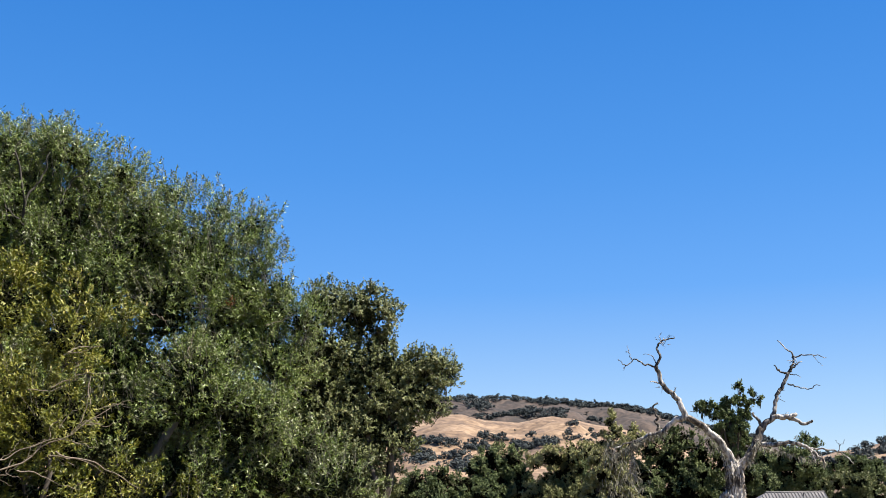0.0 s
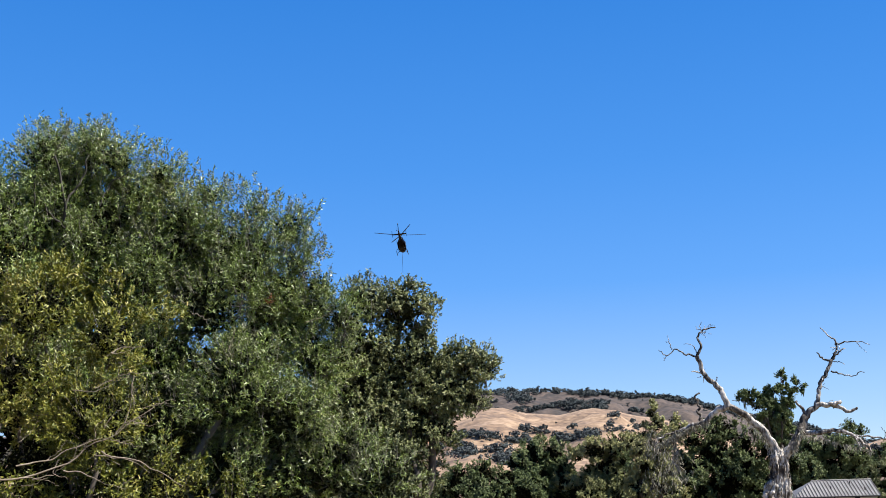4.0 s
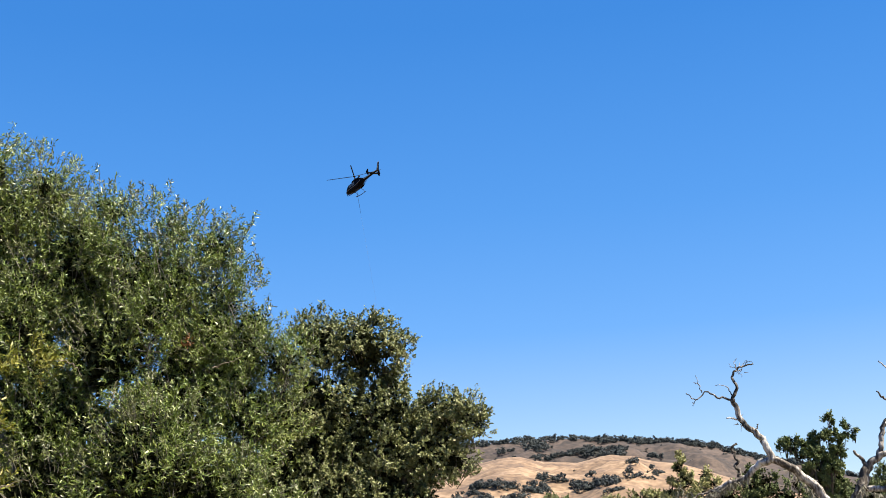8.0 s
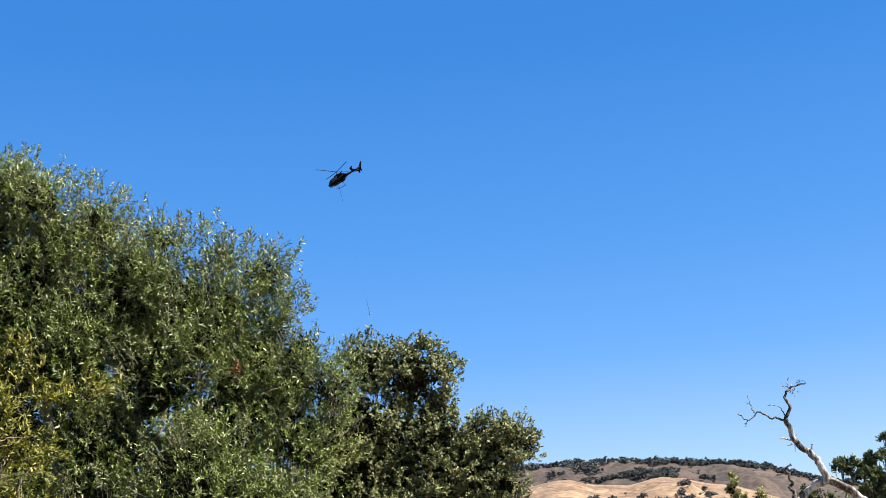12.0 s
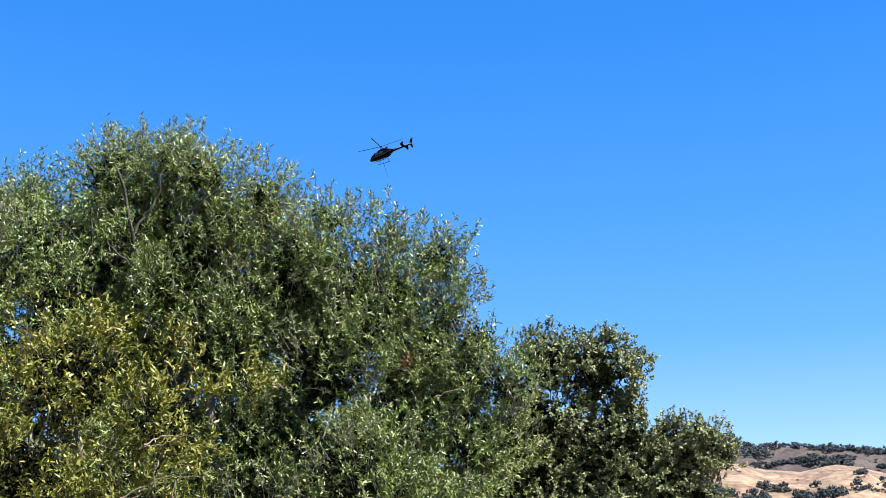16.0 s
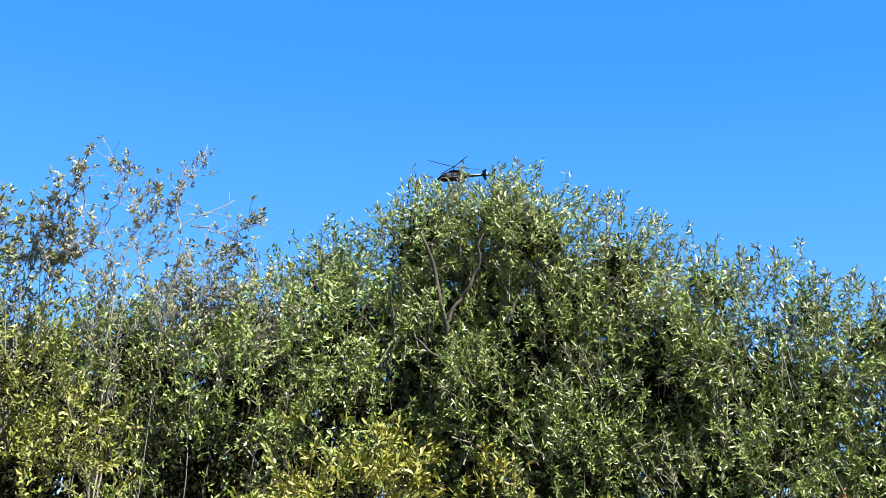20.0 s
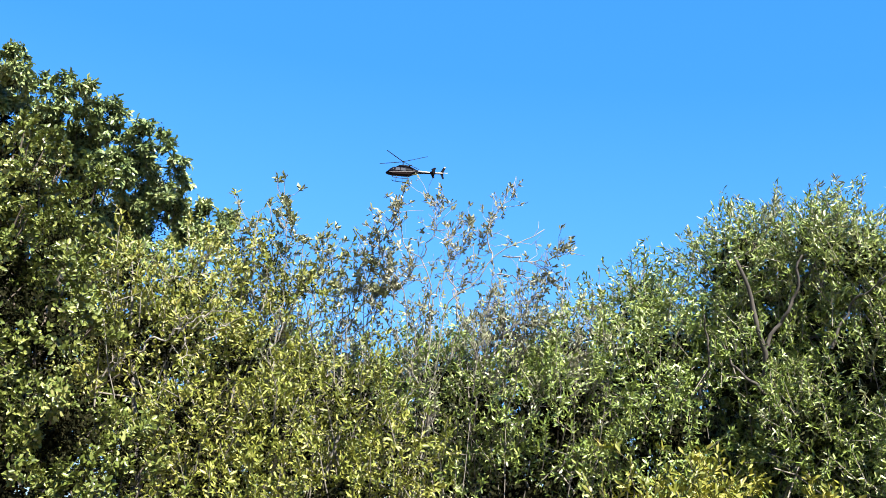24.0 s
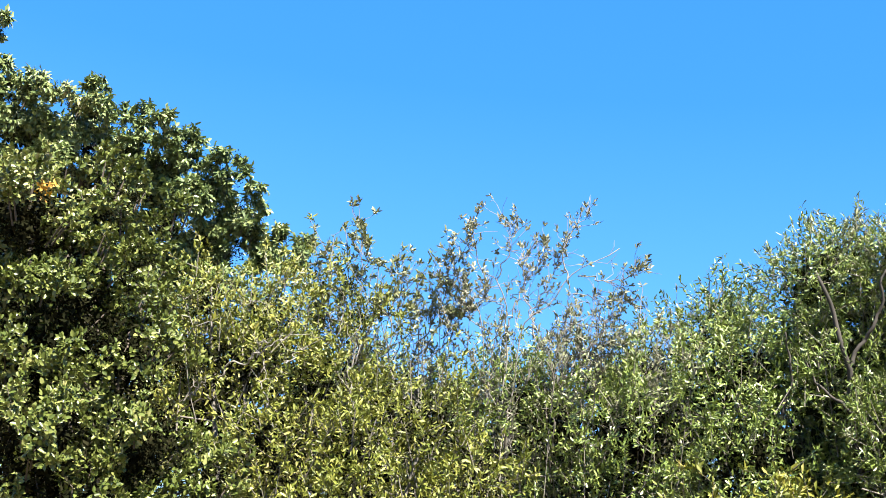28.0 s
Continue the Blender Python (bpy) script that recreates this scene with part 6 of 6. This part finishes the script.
def helicopter():
    """Nose towards +x, mast at the origin's plumb line, z = 0 at the cabin's middle."""
    top = thing("helicopter", (0, 0, 0), "dark maroon and white helicopter in flight with a long line below", "helicopter")
    body = part("fuselage", loft([(2.95, -0.42, 0.05, 0.05), (2.8, -0.40, 0.30, 0.24), (2.4, -0.30, 0.55, 0.48), (1.8, -0.12, 0.72, 0.74), (1.1, 0.02, 0.78, 0.92),
                                  (0.2, 0.05, 0.78, 0.95), (-0.7, 0.05, 0.76, 0.90), (-1.5, 0.12, 0.62, 0.74), (-2.2, 0.22, 0.42, 0.50), (-2.8, 0.30, 0.26, 0.30), (-3.0, 0.32, 0.20, 0.22)]), HELI_DARK, top, smooth=True)
    part("engine_cowl", loft([(1.0, 0.95, 0.12, 0.08), (0.7, 1.0, 0.34, 0.22), (0.0, 1.05, 0.44, 0.34), (-0.9, 1.0, 0.42, 0.32), (-1.7, 0.8, 0.32, 0.22), (-2.3, 0.62, 0.16, 0.12)], 16), HELI_DARK, top, "dark engine cowling", True)
    part("exhaust", loft([(-1.0, 1.25, 0.14, 0.13), (-1.35, 1.40, 0.15, 0.14), (-1.6, 1.46, 0.14, 0.13)], 12), METAL_DARK, top, smooth=True)
    part("windscreen", loft([(2.66, -0.26, 0.30, 0.22), (2.3, -0.08, 0.56, 0.44), (1.85, 0.08, 0.70, 0.60), (1.45, 0.18, 0.755, 0.70)], 20), HELI_GLASS, body, "dark curved windscreen", True)
    for s in (-1, 1):
        for x0, x1 in ((1.25, 0.45), (0.35, -0.55)):
            w = part("window", slab([(x0, 0.02), (x0 - 0.08, 0.55), (x1 + 0.08, 0.55), (x1, 0.02)], 0.05), SIDE_GLASS, body, "side window with the sky behind it put into its colour")
            w.location = (0, s * 0.755, 0.02)
        st = part("stripe", slab([(2.3, -0.40), (1.2, -0.22), (-1.0, -0.08), (-2.4, 0.22), (-2.4, 0.34), (-1.0, 0.02), (1.2, -0.10), (2.2, -0.30)], 0.03), STRIPE, body, "thin white side stripe")
        st.location = (0, s * 0.74, -0.05)
        band = part("lower_panel", slab([(1.9, -0.62), (-1.2, -0.55), (-2.1, -0.05), (-1.0, -0.16), (1.6, -0.32)], 0.03), HELI_RED, body, "maroon lower side panel")
        band.location = (0, s * 0.69, 0)
    part("tail_boom", loft([(-2.7, 0.30, 0.27, 0.30), (-4.5, 0.36, 0.19, 0.20), (-6.6, 0.44, 0.13, 0.14), (-7.1, 0.46, 0.10, 0.11)], 14), HELI_WHITE, top, "white tail boom", True)
    # dark lower shell: shade on the boom's underside made as a part
    part("boom_shade", loft([(-2.72, 0.20, 0.272, 0.29), (-4.5, 0.285, 0.193, 0.19), (-6.6, 0.385, 0.133, 0.135), (-7.12, 0.415, 0.102, 0.105)], 14), HELI_DARK, top, "dark shell below the tail boom, standing in for its shade", True)
    part("tail_collar", loft([(-4.85, 0.37, 0.20, 0.21), (-5.5, 0.40, 0.185, 0.19)], 14), HELI_DARK, top, smooth=True)
    fin = part("fin", slab([(-6.55, 0.45), (-7.25, 1.75), (-7.65, 1.75), (-7.20, 0.45), (-7.42, -0.55), (-7.12, -0.55), (-6.75, 0.30)], 0.10), HELI_DARK, top, "dark swept tail fin")
    part("fin_tip", slab([(-7.12, 1.46), (-7.27, 1.76), (-7.66, 1.76), (-7.52, 1.46)], 0.115), HELI_WHITE, fin, "white tip of the fin")
    part("stabiliser", slab([(-5.15, -1.25), (-4.95, 0), (-5.15, 1.25), (-5.65, 1.25), (-5.65, -1.25)], 0.07, "z"), HELI_DARK, top).location = (0, 0, 0.40)
    for s in (-1, 1):
        part("end_plate", slab([(-5.0, 0.65), (-5.55, 0.98), (-5.85, 0.98), (-5.70, 0.38), (-5.80, -0.12), (-5.45, -0.12)], 0.05), HELI_DARK, top).location = (0, s * 1.27, 0)
    for s in (-1, 1):
        skid = tube_object("skid", bent([(1.75, s * 1.0, -1.22), (1.6, s * 1.0, -1.38), (1.2, s * 1.0, -1.44), (-1.25, s * 1.0, -1.44)], 16, 0, np.random.default_rng(1)), 0.055, 0.055, METAL_DARK, top, 8)
    for x in (1.0, -0.95):
        tube_object("cross_tube", bent([(x, -1.0, -1.43), (x, -0.8, -1.02), (x, -0.4, -0.82), (x, 0.4, -0.82), (x, 0.8, -1.02), (x, 1.0, -1.43)], 20, 0, np.random.default_rng(1)), 0.045, 0.045, METAL_DARK, top, 8)
    tube_object("mast", np.array([(0, 0, 1.2), (0, 0, 1.6), (0, 0, 1.98)]), 0.09, 0.07, METAL_DARK, top, 10)
    rotor = part("rotor", loft([(-0.28, 0, 0.05, 0.05), (-0.2, 0, 0.22, 0.10), (0.2, 0, 0.22, 0.10), (0.28, 0, 0.05, 0.05)], 12), METAL_DARK, top)
    rotor.location = (0, 0, 1.95)
    for k in range(4):
        bl = part("blade", slab([(0.25, -0.05), (0.7, -0.11), (5.1, -0.11), (5.15, 0.08), (0.7, 0.10), (0.25, 0.05)], 0.03, "z"), BLADE, rotor)
        bl.rotation_euler = (radians(5), -radians(3.5), k * math.pi / 2)
    tail_rotor = part("tail_rotor", loft([(-0.06, 0, 0.10, 0.06), (0.06, 0, 0.10, 0.06)], 10), METAL_DARK, top)
    tail_rotor.location = (-7.15, 0.26, 0.52)
    for k in range(2):
        tb = part("blade", slab([(0.05, -0.05), (0.82, -0.08), (0.82, 0.08), (0.05, 0.05)], 0.025), HELI_WHITE, tail_rotor)
        tb.rotation_euler = (0, k * math.pi, 0)
    line = tube_object("long_line", np.array([(0, 0, 0), (0, 0, -2.2), (0, 0, -4.5)]), 0.030, 0.020, METAL_DARK, top, 6, label="thin long line under the belly")
    line.location = (0, 0, -0.85)
    tube_object("rope", np.array([(0, 0, -4.5), (0, 0, -27.0)]), 0.006, 0.006, ROPE, line, 6)
    tube_object("rope", np.array([(0, 0, -27.0), (0, 0, -30.0)]), 0.025, 0.025, METAL_DARK, line, 6)
    part("hook", loft([(-0.2, -30.2, 0.05, 0.1), (-0.1, -30.2, 0.16, 0.28), (0.1, -30.2, 0.16, 0.28), (0.2, -30.2, 0.05, 0.1)], 10), ROPE, line, "pale hook block")
    return top, rotor, tail_rotor, line


heli, heli_rotor, heli_tail, heli_line = helicopter()


def motions():
    """The helicopter climbs from behind the oak, turns left and flies past behind the trees."""
    rows = [
        (0.0, -24.51, 221.94, 29.26, 0.0, 4.0, 36.30),
        (1.0, -21.77, 218.51, 34.21, 0.0, 4.0, 35.69),
        (2.0, -15.92, 213.64, 41.94, 0.0, 5.0, 39.26),
        (2.5, -15.18, 211.28, 43.89, -5.0, 2.5, 49.11),
        (3.5, -14.63, 210.68, 46.93, -5.0, 4.5, 78.97),
        (4.5, -14.48, 210.02, 49.97, -4.0, 5.5, 97.94),
        (5.0, -14.14, 208.69, 51.36, -3.0, 5.5, 105.87),
        (5.5, -16.18, 209.66, 54.10, -3.0, 5.5, 116.50),
        (6.0, -22.01, 208.65, 59.88, -4.0, 5.5, 128.30),
        (6.5, -22.86, 208.22, 62.49, -4.0, 5.5, 130.58),
        (7.0, -22.95, 208.43, 65.25, -4.0, 5.5, 124.60),
        (7.5, -23.00, 207.92, 66.84, -5.0, 5.5, 126.63),
        (8.0, -23.27, 208.36, 68.68, -5.0, 6.5, 132.69),
        (8.5, -24.13, 210.65, 71.06, -5.0, 6.5, 132.85),
        (9.0, -25.78, 213.86, 73.55, -4.0, 6.5, 133.19),
        (9.5, -27.60, 217.03, 76.03, -4.0, 6.5, 133.57),
        (10.0, -29.93, 222.15, 78.80, -4.0, 6.5, 136.00),
        (10.5, -32.46, 229.29, 81.81, -4.0, 6.5, 140.38),
        (11.0, -35.38, 236.26, 85.08, -4.0, 5.5, 144.84),
        (11.5, -38.68, 241.48, 87.02, -4.0, 5.5, 145.43),
        (12.0, -41.21, 244.69, 88.89, -4.0, 5.5, 144.89),
        (12.5, -43.76, 247.92, 90.63, -4.0, 5.5, 144.35),
        (13.5, -49.69, 249.48, 92.10, -3.0, 9.0, 145.62),
        (14.5, -55.40, 247.25, 91.83, -3.0, 9.0, 151.02),
        (15.0, -58.88, 242.76, 89.89, -3.0, 9.0, 154.05),
        (15.5, -62.30, 237.00, 88.23, -3.0, 9.0, 161.17),
        (16.0, -65.66, 230.99, 86.26, -3.0, 9.0, 168.34),
        (16.5, -70.71, 224.92, 83.92, -3.0, 8.0, 176.00),
        (17.0, -76.17, 216.23, 81.52, -3.0, 7.0, 184.06),
        (17.5, -82.57, 208.44, 79.74, -2.0, 6.0, 189.41),
        (18.0, -87.15, 200.33, 77.66, -2.0, 5.0, 194.43),
        (18.5, -92.11, 193.34, 77.45, -2.0, 4.0, 198.52),
        (19.0, -95.93, 186.95, 76.52, -2.0, 3.0, 202.32),
        (19.5, -100.61, 179.10, 77.26, -1.0, 3.0, 205.63),
        (20.0, -106.95, 173.14, 76.12, -1.0, 2.0, 209.15),
        (20.5, -113.60, 168.57, 76.18, -1.0, 2.0, 212.54),
        (21.0, -120.10, 163.66, 76.31, -1.0, 2.0, 215.96),
        (21.5, -124.90, 159.73, 76.43, -1.0, 1.0, 217.80),
        (22.5, -139.35, 146.46, 76.30, -1.0, 1.0, 224.62),
        (23.5, -148.73, 135.85, 76.83, -1.0, 1.0, 229.83),
        (24.0, -153.24, 130.33, 76.79, -1.0, 1.0, 231.94),
        (24.5, -157.73, 124.34, 76.80, -1.0, 1.0, 234.17),
        (25.0, -161.73, 118.53, 76.88, -1.0, 1.0, 236.26),
        (25.5, -165.78, 112.16, 76.93, -1.0, 1.0, 239.50),
        (26.0, -169.65, 105.58, 76.90, -1.0, 1.0, 242.77),
        (26.5, -173.21, 98.78, 77.08, -1.0, 1.0, 246.05),
        (27.0, -177.26, 90.44, 76.92, -1.0, 1.0, 249.81),
        (27.5, -180.90, 82.54, 76.18, -1.0, 1.0, 253.39),
        (28.0, -184.47, 74.46, 74.69, -1.0, 1.0, 257.00),
    ]
    walk(heli, [(t, pose(x, y, z, rx, ry, rz)) for t, x, y, z, rx, ry, rz in rows])
    # line: seconds, swing fore and aft, swing sideways
    swing = [
        (0.0, 0.0, -4.0),
        (1.0, -0.1, -4.2),
        (2.0, -0.3, -5.4),
        (2.5, 4.5, -3.0),
        (3.5, 4.1, -4.7),
        (4.5, 2.8, -5.4),
        (5.0, 1.5, -5.2),
        (5.5, 1.2, -4.8),
        (6.0, 2.0, -4.3),
        (6.5, 1.0, -3.5),
        (7.0, -0.3, -3.2),
        (7.5, -0.3, -2.4),
        (8.0, -1.0, -2.1),
        (8.5, -1.3, -1.9),
        (9.0, -2.7, -1.6),
        (9.5, -3.0, -1.3),
        (10.0, -3.2, -0.8),
        (10.5, -3.1, -0.1),
        (11.0, -2.9, 1.7),
        (11.5, -3.2, 2.0),
        (12.0, -3.7, 2.2),
        (12.5, -4.1, 2.4),
        (13.5, -5.9, -0.3),
        (14.5, -6.0, 1.1),
        (15.0, -6.0, 1.8),
        (15.5, -5.2, 3.3),
        (16.0, -4.2, 4.6),
        (16.5, -3.0, 6.9),
        (17.0, -1.6, 9.1),
        (17.5, -1.5, 9.4),
        (18.0, -0.6, 9.7),
        (18.5, 0.0, 9.9),
        (19.0, 0.6, 10.1),
        (19.5, -0.1, 9.2),
        (20.0, 0.2, 9.3),
        (20.5, 0.4, 9.1),
        (21.0, 0.6, 9.0),
        (21.5, 0.6, 9.8),
        (22.5, 0.8, 9.4),
        (23.5, 1.0, 9.1),
        (24.0, 1.0, 8.9),
        (24.5, 1.0, 8.8),
        (25.0, 1.0, 8.6),
        (25.5, 1.2, 8.4),
        (26.0, 1.3, 8.2),
        (26.5, 1.5, 8.0),
        (27.0, 1.6, 7.9),
        (27.5, 1.7, 7.7),
        (28.0, 1.9, 7.5),
    ]
    walk(heli_line, [(t, pose(0, 0, -0.85, rx, ry, 0)) for t, rx, ry in swing])
    walk(heli_rotor, [(i / 30, pose(0, 0, 1.95, 0, 0, 82.7 * i)) for i in range(841)])
    walk(heli_tail, [(i / 30, pose(-7.15, 0.26, 0.52, 0, 76.0 * i, 0)) for i in range(841)])


motions()
